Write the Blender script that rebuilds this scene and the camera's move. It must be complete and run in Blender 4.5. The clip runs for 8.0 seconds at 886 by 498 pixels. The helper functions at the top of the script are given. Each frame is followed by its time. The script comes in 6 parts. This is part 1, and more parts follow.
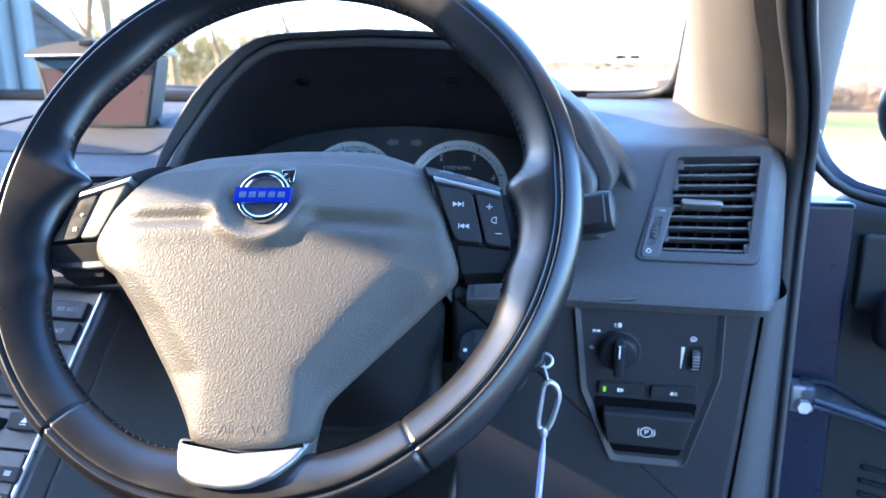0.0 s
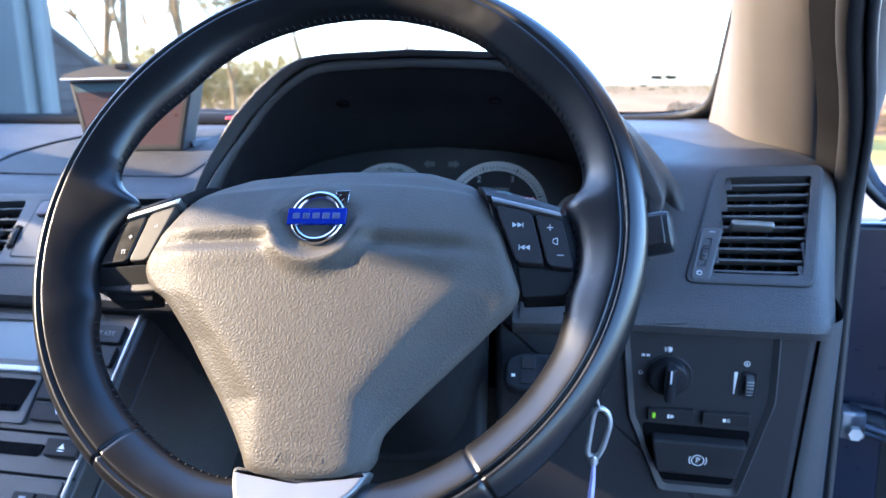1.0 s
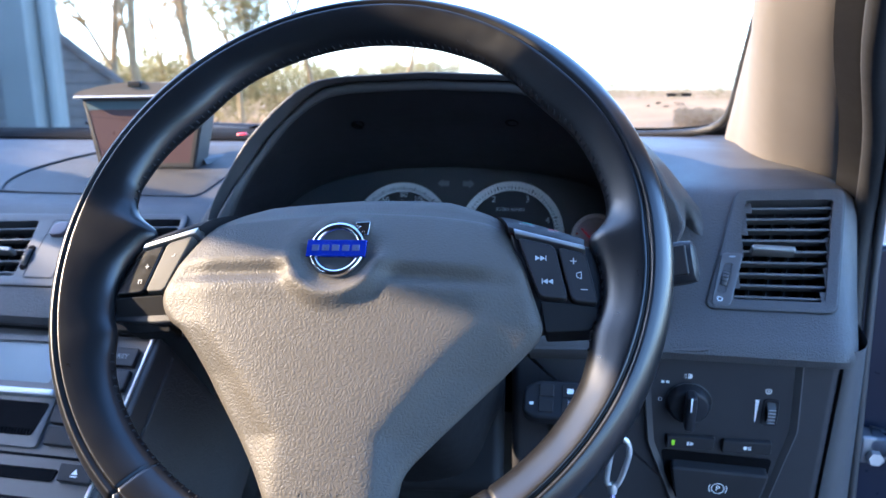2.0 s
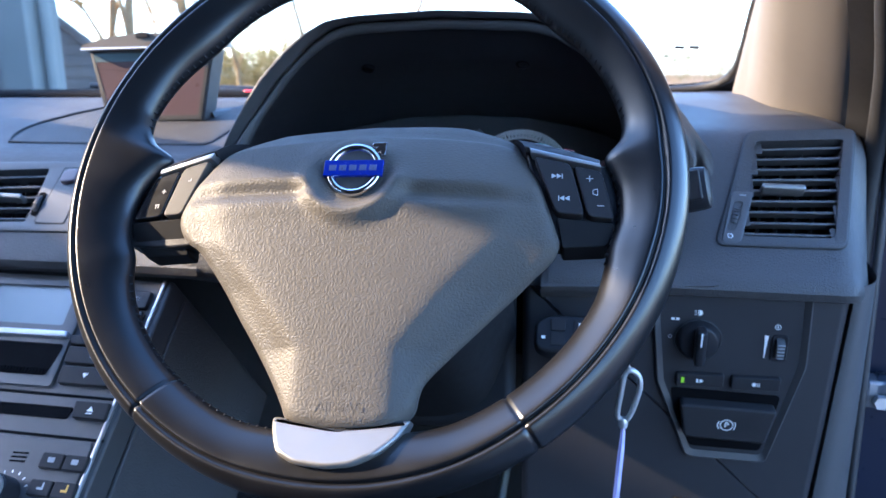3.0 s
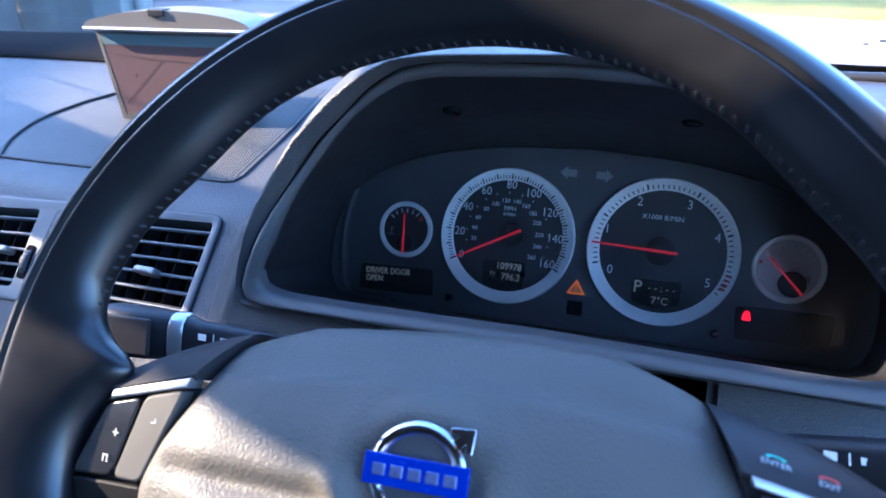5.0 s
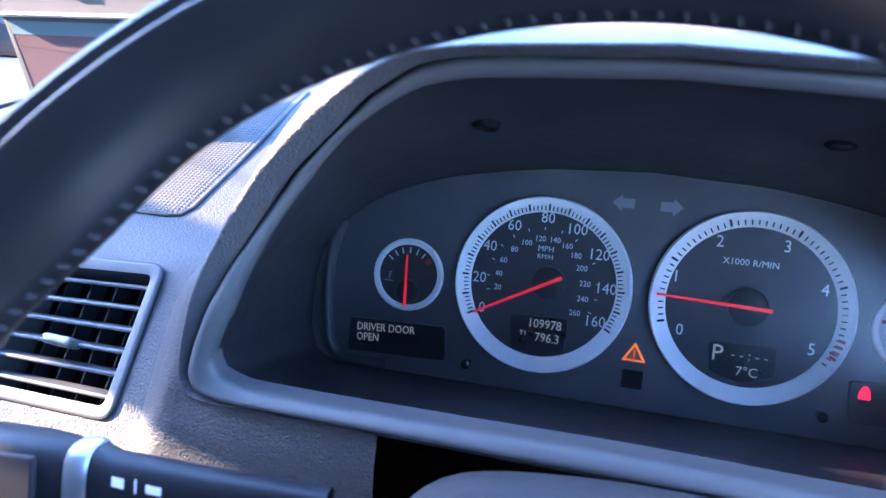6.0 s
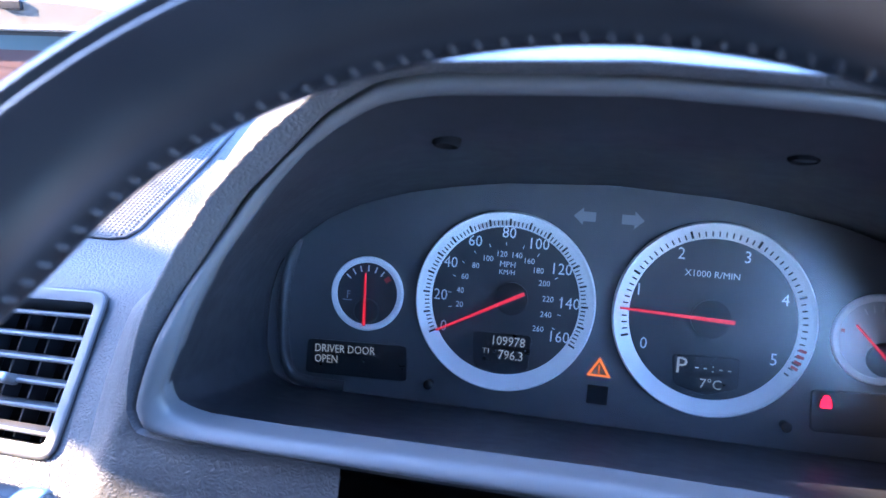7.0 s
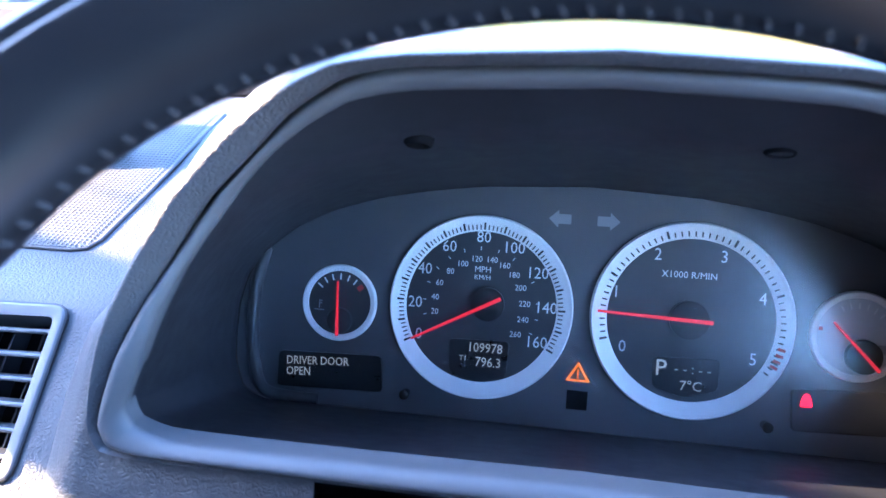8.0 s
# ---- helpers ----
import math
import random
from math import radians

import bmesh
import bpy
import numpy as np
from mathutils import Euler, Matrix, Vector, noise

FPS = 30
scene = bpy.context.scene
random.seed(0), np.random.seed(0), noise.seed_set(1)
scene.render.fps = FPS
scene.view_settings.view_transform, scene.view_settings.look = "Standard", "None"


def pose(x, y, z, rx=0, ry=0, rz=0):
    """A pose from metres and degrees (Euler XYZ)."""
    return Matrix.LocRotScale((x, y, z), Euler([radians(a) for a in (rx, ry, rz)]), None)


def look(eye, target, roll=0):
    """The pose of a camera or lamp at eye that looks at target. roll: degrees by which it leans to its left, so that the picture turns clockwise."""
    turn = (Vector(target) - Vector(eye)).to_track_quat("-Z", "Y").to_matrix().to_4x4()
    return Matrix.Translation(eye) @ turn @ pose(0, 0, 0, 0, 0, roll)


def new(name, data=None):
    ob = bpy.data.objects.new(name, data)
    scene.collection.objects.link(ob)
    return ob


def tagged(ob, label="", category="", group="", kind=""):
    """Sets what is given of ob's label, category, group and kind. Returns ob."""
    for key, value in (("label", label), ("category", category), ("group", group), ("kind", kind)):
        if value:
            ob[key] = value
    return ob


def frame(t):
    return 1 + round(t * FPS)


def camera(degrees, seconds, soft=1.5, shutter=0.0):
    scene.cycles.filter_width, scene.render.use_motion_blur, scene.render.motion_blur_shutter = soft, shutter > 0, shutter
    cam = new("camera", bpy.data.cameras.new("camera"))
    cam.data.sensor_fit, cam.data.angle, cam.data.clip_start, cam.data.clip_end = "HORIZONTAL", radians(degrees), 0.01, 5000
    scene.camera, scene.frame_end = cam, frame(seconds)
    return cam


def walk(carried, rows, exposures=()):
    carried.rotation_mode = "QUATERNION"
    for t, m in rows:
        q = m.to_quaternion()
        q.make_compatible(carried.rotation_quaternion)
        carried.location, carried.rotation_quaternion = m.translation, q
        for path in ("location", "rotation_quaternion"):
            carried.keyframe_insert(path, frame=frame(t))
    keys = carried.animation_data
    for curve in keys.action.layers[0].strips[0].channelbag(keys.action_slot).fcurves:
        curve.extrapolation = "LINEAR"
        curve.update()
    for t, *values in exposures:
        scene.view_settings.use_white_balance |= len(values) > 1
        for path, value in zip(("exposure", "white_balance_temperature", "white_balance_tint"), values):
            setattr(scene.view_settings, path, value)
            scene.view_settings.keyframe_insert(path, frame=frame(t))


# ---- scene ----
cam = camera(62.54, 8.0)
cam.data.dof.use_dof, cam.data.dof.focus_distance, cam.data.dof.aperture_fstop = True, 0.42, 12.0
# seconds, x, y, z, yaw, pitch, roll
ROWS = [
    (0.0, 0.1845, -0.4295, 1.2377, 10.07, -14.47, 0.03),
    (0.5, 0.1589, -0.4213, 1.2364, 10.63, -13.05, -0.27),
    (1.0, 0.1549, -0.4238, 1.2343, 10.95, -12.65, -0.29),
    (1.5, 0.1508, -0.4209, 1.2389, 11.22, -12.48, -0.26),
    (1.7, 0.1479, -0.4186, 1.2454, 11.42, -12.29, -0.34),
    (2.8, 0.1373, -0.4141, 1.2516, 11.20, -12.68, -0.10),
    (3.0, 0.1362, -0.4294, 1.2118, 11.35, -13.41, -0.32),
    (3.5, 0.1322, -0.4185, 1.2027, 13.37, -16.22, -0.40),
    (4.0, 0.1129, -0.3350, 1.3097, 16.55, -20.03, -0.10),
    (4.5, 0.0839, -0.2955, 1.3142, 17.51, -22.11, -0.16),
    (5.0, 0.0681, -0.1933, 1.3234, 18.29, -23.90, -0.38),
    (5.2, 0.0552, -0.1378, 1.3179, 18.74, -24.40, -0.63),
    (6.3, -0.0053, -0.0710, 1.2973, 14.43, -23.77, 0.43),
    (6.5, -0.0050, -0.0689, 1.2986, 13.71, -23.76, 0.43),
    (7.0, -0.0055, -0.0620, 1.3006, 11.84, -23.48, 0.55),
    (7.5, -0.0056, -0.0637, 1.2996, 10.27, -23.06, 0.51),
    (8.0, -0.0072, -0.0562, 1.2921, 9.54, -22.27, 0.33),
]
walk(cam, [(t, pose(x, y, z, 0, 0, yaw) @ pose(0, 0, 0, 90 + pitch, 0, 0) @ pose(0, 0, 0, 0, 0, roll)) for t, x, y, z, yaw, pitch, roll in ROWS], [(0.0, 3.0, 4800, 10), (0.5, 2.6, 4850, 11), (1.6, 2.5, 4850, 12), (3.0, 2.4, 4850, 13), (3.5, 2.5, 4850, 13), (4.5, 2.68, 4700, 12), (5.2, 2.9, 4500, 15), (6.3, 4.1, 4750, 20), (8.0, 4.36, 4750, 18)])

# ---- light ----
SUN_AZ, SUN_EL = 260.0, 23.0
world = bpy.data.worlds.new("sky")
scene.world = world
world.use_nodes = True
wn = world.node_tree.nodes
sky = wn.new("ShaderNodeTexSky")
sky.sky_type, sky.sun_disc = "NISHITA", False
sky.sun_elevation, sky.sun_rotation = radians(SUN_EL), radians(SUN_AZ)
sky.air_density, sky.dust_density, sky.ozone_density = 1.0, 1.0, 1.0
wn["Background"].inputs["Strength"].default_value = 0.27
world.node_tree.links.new(sky.outputs[0], wn["Background"].inputs["Color"])
sun_data = bpy.data.lights.new("sun", "SUN")
sun_data.energy, sun_data.angle, sun_data.color = 5.7, radians(0.6), (1.0, 0.67, 0.34)
sun = new("sun", sun_data)
to_sun = Vector((math.sin(radians(SUN_AZ)) * math.cos(radians(SUN_EL)), math.cos(radians(SUN_AZ)) * math.cos(radians(SUN_EL)), math.sin(radians(SUN_EL))))
sun.matrix_world = look((-6, -2, 6), Vector((-6, -2, 6)) - to_sun)


# ---- materials ----
def surf(name, base, rough=0.5, metal=0.0, var=0.12, scale=25.0, grain=0.0, cell=600.0, fine=0.0, fine_scale=1500.0, spec=0.5, coat=0.0):
    """A painted, moulded or leather surface: colour drift, roughness drift, cell grain and fine relief."""
    m = bpy.data.materials.new(name)
    m.use_nodes = True
    n, ln = m.node_tree.nodes, m.node_tree.links
    p = n["Principled BSDF"]
    tc = n.new("ShaderNodeTexCoord")
    big = n.new("ShaderNodeTexNoise")
    big.inputs["Scale"].default_value, big.inputs["Detail"].default_value = scale, 6
    ln.new(tc.outputs["Object"], big.inputs["Vector"])
    ramp = n.new("ShaderNodeMapRange")
    ramp.inputs["From Min"].default_value, ramp.inputs["From Max"].default_value = 0.25, 0.75
    ramp.inputs["To Min"].default_value, ramp.inputs["To Max"].default_value = 1 - var, 1 + var
    ln.new(big.outputs["Fac"], ramp.inputs["Value"])
    mul = n.new("ShaderNodeVectorMath")
    mul.operation = "SCALE"
    mul.inputs[0].default_value = base[:3]
    ln.new(ramp.outputs[0], mul.inputs["Scale"])
    ln.new(mul.outputs[0], p.inputs["Base Color"])
    rr = n.new("ShaderNodeMapRange")
    rr.inputs["To Min"].default_value, rr.inputs["To Max"].default_value = max(0.02, rough - 0.08), min(1.0, rough + 0.08)
    mid = n.new("ShaderNodeTexNoise")
    mid.inputs["Scale"].default_value, mid.inputs["Detail"].default_value = scale * 6, 5
    ln.new(tc.outputs["Object"], mid.inputs["Vector"])
    ln.new(mid.outputs["Fac"], rr.inputs["Value"])
    ln.new(rr.outputs[0], p.inputs["Roughness"])
    p.inputs["Metallic"].default_value, p.inputs["Specular IOR Level"].default_value, p.inputs["Coat Weight"].default_value = metal, spec, coat
    normal = None
    if grain:
        warp = n.new("ShaderNodeTexNoise")
        warp.inputs["Scale"].default_value, warp.inputs["Detail"].default_value = cell * 0.4, 2
        ln.new(tc.outputs["Object"], warp.inputs["Vector"])
        add = n.new("ShaderNodeMix")
        add.data_type, add.blend_type = "RGBA", "LINEAR_LIGHT"
        add.inputs["Factor"].default_value = 1.1 / cell
        ln.new(tc.outputs["Object"], add.inputs["A"])
        ln.new(warp.outputs["Color"], add.inputs["B"])
        vor = n.new("ShaderNodeTexVoronoi")
        vor.feature = "DISTANCE_TO_EDGE"
        vor.inputs["Scale"].default_value = cell
        ln.new(add.outputs["Result"], vor.inputs["Vector"])
        cr = n.new("ShaderNodeMapRange")
        cr.interpolation_type = "SMOOTHSTEP"
        cr.inputs["From Max"].default_value = 0.3
        ln.new(vor.outputs["Distance"], cr.inputs["Value"])
        bp = n.new("ShaderNodeBump")
        bp.inputs["Strength"].default_value, bp.inputs["Distance"].default_value = grain, 0.25 / cell
        ln.new(cr.outputs[0], bp.inputs["Height"])
        normal = bp.outputs[0]
    if fine:
        fn = n.new("ShaderNodeTexNoise")
        fn.inputs["Scale"].default_value, fn.inputs["Detail"].default_value = fine_scale, 4
        ln.new(tc.outputs["Object"], fn.inputs["Vector"])
        fb = n.new("ShaderNodeBump")
        fb.inputs["Strength"].default_value, fb.inputs["Distance"].default_value = fine, 0.7 / fine_scale
        ln.new(fn.outputs["Fac"], fb.inputs["Height"])
        if normal:
            ln.new(normal, fb.inputs["Normal"])
        normal = fb.outputs[0]
    if normal:
        ln.new(normal, p.inputs["Normal"])
    return m


def glow(name, colour, strength):
    m = bpy.data.materials.new(name)
    m.use_nodes = True
    p = m.node_tree.nodes["Principled BSDF"]
    p.inputs["Base Color"].default_value = (*[c * 0.3 for c in colour], 1)
    p.inputs["Emission Color"].default_value, p.inputs["Emission Strength"].default_value = (*colour, 1), strength
    return m


def leafy(name, base, var=0.35, scale=3.0):
    """Thin leaves and twigs that let light through."""
    m = surf(name, base, 0.8, var=var, scale=scale)
    n, ln = m.node_tree.nodes, m.node_tree.links
    p, mix, tr = n["Principled BSDF"], n.new("ShaderNodeMixShader"), n.new("ShaderNodeBsdfTranslucent")
    tr.inputs["Color"].default_value = (*base, 1)
    mix.inputs[0].default_value = 0.5
    ln.new(p.outputs[0], mix.inputs[1])
    ln.new(tr.outputs[0], mix.inputs[2])
    ln.new(mix.outputs[0], n["Material Output"].inputs["Surface"])
    return m


def glass(name, tint=(1, 1, 1), ior=1.45, gloss=0.0):
    m = bpy.data.materials.new(name)
    m.use_nodes = True
    n, ln = m.node_tree.nodes, m.node_tree.links
    n.remove(n["Principled BSDF"])
    mix, clear, shine, fr = n.new("ShaderNodeMixShader"), n.new("ShaderNodeBsdfTransparent"), n.new("ShaderNodeBsdfGlossy"), n.new("ShaderNodeFresnel")
    clear.inputs["Color"].default_value = (*tint, 1)
    shine.inputs["Roughness"].default_value = gloss
    fr.inputs["IOR"].default_value = ior
    ln.new(fr.outputs[0], mix.inputs[0])
    ln.new(clear.outputs[0], mix.inputs[1])
    ln.new(shine.outputs[0], mix.inputs[2])
    ln.new(mix.outputs[0], n["Material Output"].inputs["Surface"])
    return m


DASH = surf("dash_vinyl", (0.05, 0.049, 0.051), 0.52, var=0.08, scale=6, grain=0.42, cell=460, fine=0.08, spec=0.42)
DASH_SMOOTH = surf("dash_plastic", (0.07, 0.07, 0.074), 0.45, var=0.08, scale=8, fine=0.25, fine_scale=2600)
PAD = surf("airbag_vinyl", (0.079, 0.073, 0.064), 0.54, spec=0.25, var=0.07, scale=12, grain=0.26, cell=420, fine=0.15)
LEATHER = surf("wheel_leather", (0.007, 0.0072, 0.0085), 0.31, spec=0.5, var=0.2, scale=14, fine=0.05, fine_scale=900)
THREAD = surf("leather_thread", (0.018, 0.018, 0.02), 0.6, spec=0.15, var=0.2, scale=60)
BLACK = surf("black_plastic", (0.018, 0.0185, 0.022), 0.42, spec=0.22, var=0.15, scale=20, fine=0.3, fine_scale=2400)
SWITCH = surf("switch_plate", (0.03, 0.03, 0.034), 0.48, spec=0.3, var=0.12, scale=16, fine=0.2, fine_scale=2200)
PANEL = surf("instrument_panel", (0.065, 0.066, 0.072), 0.5, var=0.12, scale=16, fine=0.2, fine_scale=2200)
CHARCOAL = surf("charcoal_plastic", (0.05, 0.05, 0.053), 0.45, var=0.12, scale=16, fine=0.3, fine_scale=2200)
GLOSS_BLACK = surf("gloss_black_plastic", (0.009, 0.009, 0.01), 0.2, spec=0.35, var=0.15, scale=20)
KEY_GREY = surf("grey_key", (0.07, 0.066, 0.058), 0.5, spec=0.15, var=0.08, scale=25, fine=0.1, fine_scale=2600)
BUTTON = surf("button_plastic", (0.03, 0.029, 0.031), 0.42, spec=0.1, var=0.1, scale=30, fine=0.2, fine_scale=2600)
# gaps, ducts and slots get their shade as near-black colour; the cowl is black
BLACK_AND_SHADE = surf("black_and_shade", (0.005, 0.005, 0.006), 0.92, var=0.2, scale=20, spec=0.05)
TRIM_GREY = surf("bezel_trim", (0.075, 0.076, 0.08), 0.48, var=0.06, scale=10, fine=0.15, fine_scale=2600)
SILVER = surf("satin_silver", (0.55, 0.55, 0.56), 0.33, metal=0.85, var=0.05, scale=20, fine=0.08)
ZINC = surf("dull_zinc", (0.24, 0.24, 0.26), 0.5, metal=0.6, var=0.15, scale=80, fine=0.1)
SATIN = surf("satin_champagne", (0.24, 0.235, 0.225), 0.42, metal=0.6, var=0.05, scale=20, fine=0.08)
CHROME = surf("chrome", (0.62, 0.63, 0.66), 0.12, metal=1.0, var=0.04, scale=20)
BLUE = surf("blue_enamel", (0.012, 0.022, 0.27), 0.25, var=0.1, scale=80, coat=0.6)
EMBLEM_MARK = surf("emblem_mark", (0.16, 0.18, 0.34), 0.3, metal=0.6, var=0.05, scale=60)
STEEL = surf("steel", (0.62, 0.62, 0.62), 0.4, metal=0.7, var=0.1, scale=60, fine=0.1)
INK = surf("white_print", (0.76, 0.77, 0.78), 0.6, var=0.05, scale=50)
INK_DIM = surf("grey_print", (0.28, 0.29, 0.31), 0.6, var=0.08, scale=50)
INK_KEY = surf("key_print", (0.42, 0.43, 0.45), 0.6, var=0.06, scale=50)
INK_FAINT = surf("faint_print", (0.24, 0.245, 0.26), 0.6, var=0.08, scale=50)
INK_DARK = surf("dark_print", (0.02, 0.02, 0.022), 0.6, var=0.1, scale=50)
INK_GREEN = surf("green_print", (0.08, 0.4, 0.3), 0.5, var=0.1, scale=50)
INK_RED = surf("red_print", (0.45, 0.03, 0.03), 0.5, var=0.1, scale=50)
DIAL = surf("dial_face", (0.028, 0.028, 0.032), 0.55, var=0.1, scale=30)
DIAL_GREY = surf("pale_dial_face", (0.56, 0.57, 0.6), 0.5, var=0.08, scale=30)
RING = surf("dial_ring", (0.84, 0.84, 0.84), 0.4, metal=0.0, var=0.05, scale=30)
NEEDLE = glow("needle_red", (1.0, 0.02, 0.03), 0.035)
LCD_GLASS = surf("display_glass", (0.009, 0.0095, 0.011), 0.3, var=0.1, scale=20, spec=0.4)
LCD_TEXT = glow("lcd_text", (1.0, 0.97, 0.8), 0.0125)
WARN_AMBER = glow("amber_lamp", (1.0, 0.2, 0.01), 0.065)
WARN_RED = glow("red_lamp", (1.0, 0.0, 0.012), 0.22)
GREEN_LAMP = glow("green_lamp", (0.4, 0.9, 0.02), 0.09)
GLASS = glass("windscreen_glass", (0.97, 0.99, 0.98), 1.2)
PILLAR = surf("pillar_fabric", (0.125, 0.112, 0.102), 0.85, var=0.06, scale=9, fine=0.5, fine_scale=1800)
RUBBER = surf("rubber_seal", (0.012, 0.012, 0.013), 0.6, var=0.2, scale=30, fine=0.2)
PAINT = surf("dark_blue_paint", (0.008, 0.011, 0.026), 0.3, spec=0.3, var=0.1, scale=10)
# black plastic with shade put into the colour, darker than BLACK
SHADED_BLACK = surf("shaded_black_plastic", (0.01, 0.01, 0.011), 0.6, spec=0.15, var=0.15, scale=20, fine=0.2, fine_scale=2400)
KNEE = surf("lower_panel_plastic", (0.023, 0.023, 0.027), 0.55, var=0.1, scale=9, fine=0.3, fine_scale=2200)
CARPET = surf("footwell_carpet", (0.012, 0.012, 0.013), 0.95, var=0.3, scale=60, fine=0.9, fine_scale=700)
SCREEN = surf("map_screen", (0.105, 0.064, 0.06), 0.3, var=0.04, scale=8)
SCREEN_EDGE = surf("screen_edge", (0.06, 0.056, 0.05), 0.45, var=0.06, scale=10)
SCREEN_TOP = surf("map_sky", (0.12, 0.17, 0.19), 0.3, var=0.04, scale=8)
LCD = surf("radio_lcd", (0.22, 0.25, 0.27), 0.2, var=0.05, scale=12)
CHAMPAGNE = surf("champagne_plastic", (0.2, 0.18, 0.155), 0.35, metal=0.5, var=0.05, scale=15)


# ---- mesh helpers ----
def mesh_object(name, mesh, material, parent=None, label=""):
    if material:
        mesh.materials.append(material)
    ob = new(name, mesh)
    if parent:
        ob.parent = parent
    if label:
        tagged(ob, label)
    return ob


def from_lists(name, verts, faces, smooth=35):
    me = bpy.data.meshes.new(name)
    me.from_pydata([tuple(v) for v in verts], [], faces)
    me.validate()
    if smooth:
        me.shade_smooth()
        me.set_sharp_from_angle(angle=radians(smooth))
    return me


def soften(me, limit):
    """Smooth shading in which large faces stay flat and their rounded rims blend into them."""
    around = {}
    flat = [(p.normal.copy(), p.area) for p in me.polygons]
    for p in me.polygons:
        for v in p.vertices:
            around.setdefault(v, []).append(p.index)
    me.shade_smooth()
    normals = []
    for p in me.polygons:
        for v in p.vertices:
            s = Vector((0, 0, 0))
            for q in around[v]:
                if flat[q][0].dot(flat[p.index][0]) > limit:
                    s += flat[q][0] * (flat[q][1] + 1e-12)
            normals.append(s.normalized() if s.length else flat[p.index][0])
    me.normals_split_custom_set(normals)


def bm_mesh(name, bm, smooth=35):
    bmesh.ops.recalc_face_normals(bm, faces=bm.faces)
    me = bpy.data.meshes.new(name)
    bm.to_mesh(me)
    bm.free()
    if smooth and len(me.polygons) < 6000:
        soften(me, math.cos(radians(max(smooth, 50))))
    elif smooth:
        me.shade_smooth()
        me.set_sharp_from_angle(angle=radians(smooth))
    return me


def part(name, bm, material, parent, label="", smooth=35):
    """One mesh part under a thing, from a bmesh or a ready mesh."""
    me = bm_mesh(name, bm, smooth) if isinstance(bm, bmesh.types.BMesh) else bm
    return mesh_object(name, me, material, parent, label)


def thing(name, label, category, m=None, group="", kind=""):
    ob = new(name)
    ob.empty_display_size = 0.02
    if m:
        ob.matrix_world = m
    return tagged(ob, label, category, group, kind)


def place(bm, m):
    bmesh.ops.transform(bm, matrix=m, verts=bm.verts)
    return bm


def rbox(w, d, h, bevel=0.002, m=None, seg=2):
    bm = bmesh.new()
    bmesh.ops.create_cube(bm, size=1)
    bmesh.ops.scale(bm, vec=(w, d, h), verts=bm.verts)
    if bevel:
        bmesh.ops.bevel(bm, geom=bm.edges[:], offset=min(bevel, 0.45 * min(w, d, h)), segments=seg, affect="EDGES", profile=0.5)
    return place(bm, m) if m else bm


def slab(outline, z0, z1, bevel=0.001, m=None, seg=2):
    """An outline in x and y, raised from z0 to z1, with its upper rim rounded."""
    bm = bmesh.new()
    low = [bm.verts.new((x, y, z0)) for x, y in outline]
    face = bm.faces.new(low)
    if face.normal.z == 0:
        face.normal_update()
    ext = bmesh.ops.extrude_face_region(bm, geom=[face])
    top = [v for v in ext["geom"] if isinstance(v, bmesh.types.BMVert)]
    bmesh.ops.translate(bm, vec=(0, 0, z1 - z0), verts=top)
    if bevel:
        edges = [e for e in bm.edges if all(v in top for v in e.verts)]
        bmesh.ops.bevel(bm, geom=edges, offset=bevel, segments=seg, affect="EDGES", profile=0.5)
    return place(bm, m) if m else bm


def grid_mesh(name, rows, close_u=False, close_v=False, keep=None, smooth=35):
    """A surface through rows of points; keep(i, j) says which cells stay."""
    nu, nv = len(rows), len(rows[0])
    faces = []
    for i in range(nu if close_u else nu - 1):
        for j in range(nv if close_v else nv - 1):
            if keep and not keep(i, j):
                continue
            a, b = (i + 1) % nu, (j + 1) % nv
            faces.append((i * nv + j, a * nv + j, a * nv + b, i * nv + b))
    return from_lists(name, [p for row in rows for p in row], faces, smooth)


def tube(points, radius, sides=10, closed=False, flat=1.0):
    """A round bar along points; radius may be a list."""
    pts = [Vector(p) for p in points]
    rows = []
    ref = Vector((0.13, 0.21, 0.97)).normalized()
    for i, p in enumerate(pts):
        a = pts[i - 1] if (i or closed) else p
        b = pts[(i + 1) % len(pts)] if (i < len(pts) - 1 or closed) else p
        t = (b - a).normalized()
        s = t.cross(ref).normalized()
        q = s.cross(t)
        r = radius[i] if isinstance(radius, (list, tuple)) else radius
        rows.append([p + r * (math.cos(k * 2 * math.pi / sides) * s + flat * math.sin(k * 2 * math.pi / sides) * q) for k in range(sides)])
    bm = bmesh.new()
    vs = [[bm.verts.new(v) for v in row] for row in rows]
    for i in range(len(rows) if closed else len(rows) - 1):
        for k in range(sides):
            bm.faces.new((vs[i][k], vs[(i + 1) % len(rows)][k], vs[(i + 1) % len(rows)][(k + 1) % sides], vs[i][(k + 1) % sides]))
    if not closed:
        bm.faces.new(vs[0][::-1])
        bm.faces.new(vs[-1])
    return bm


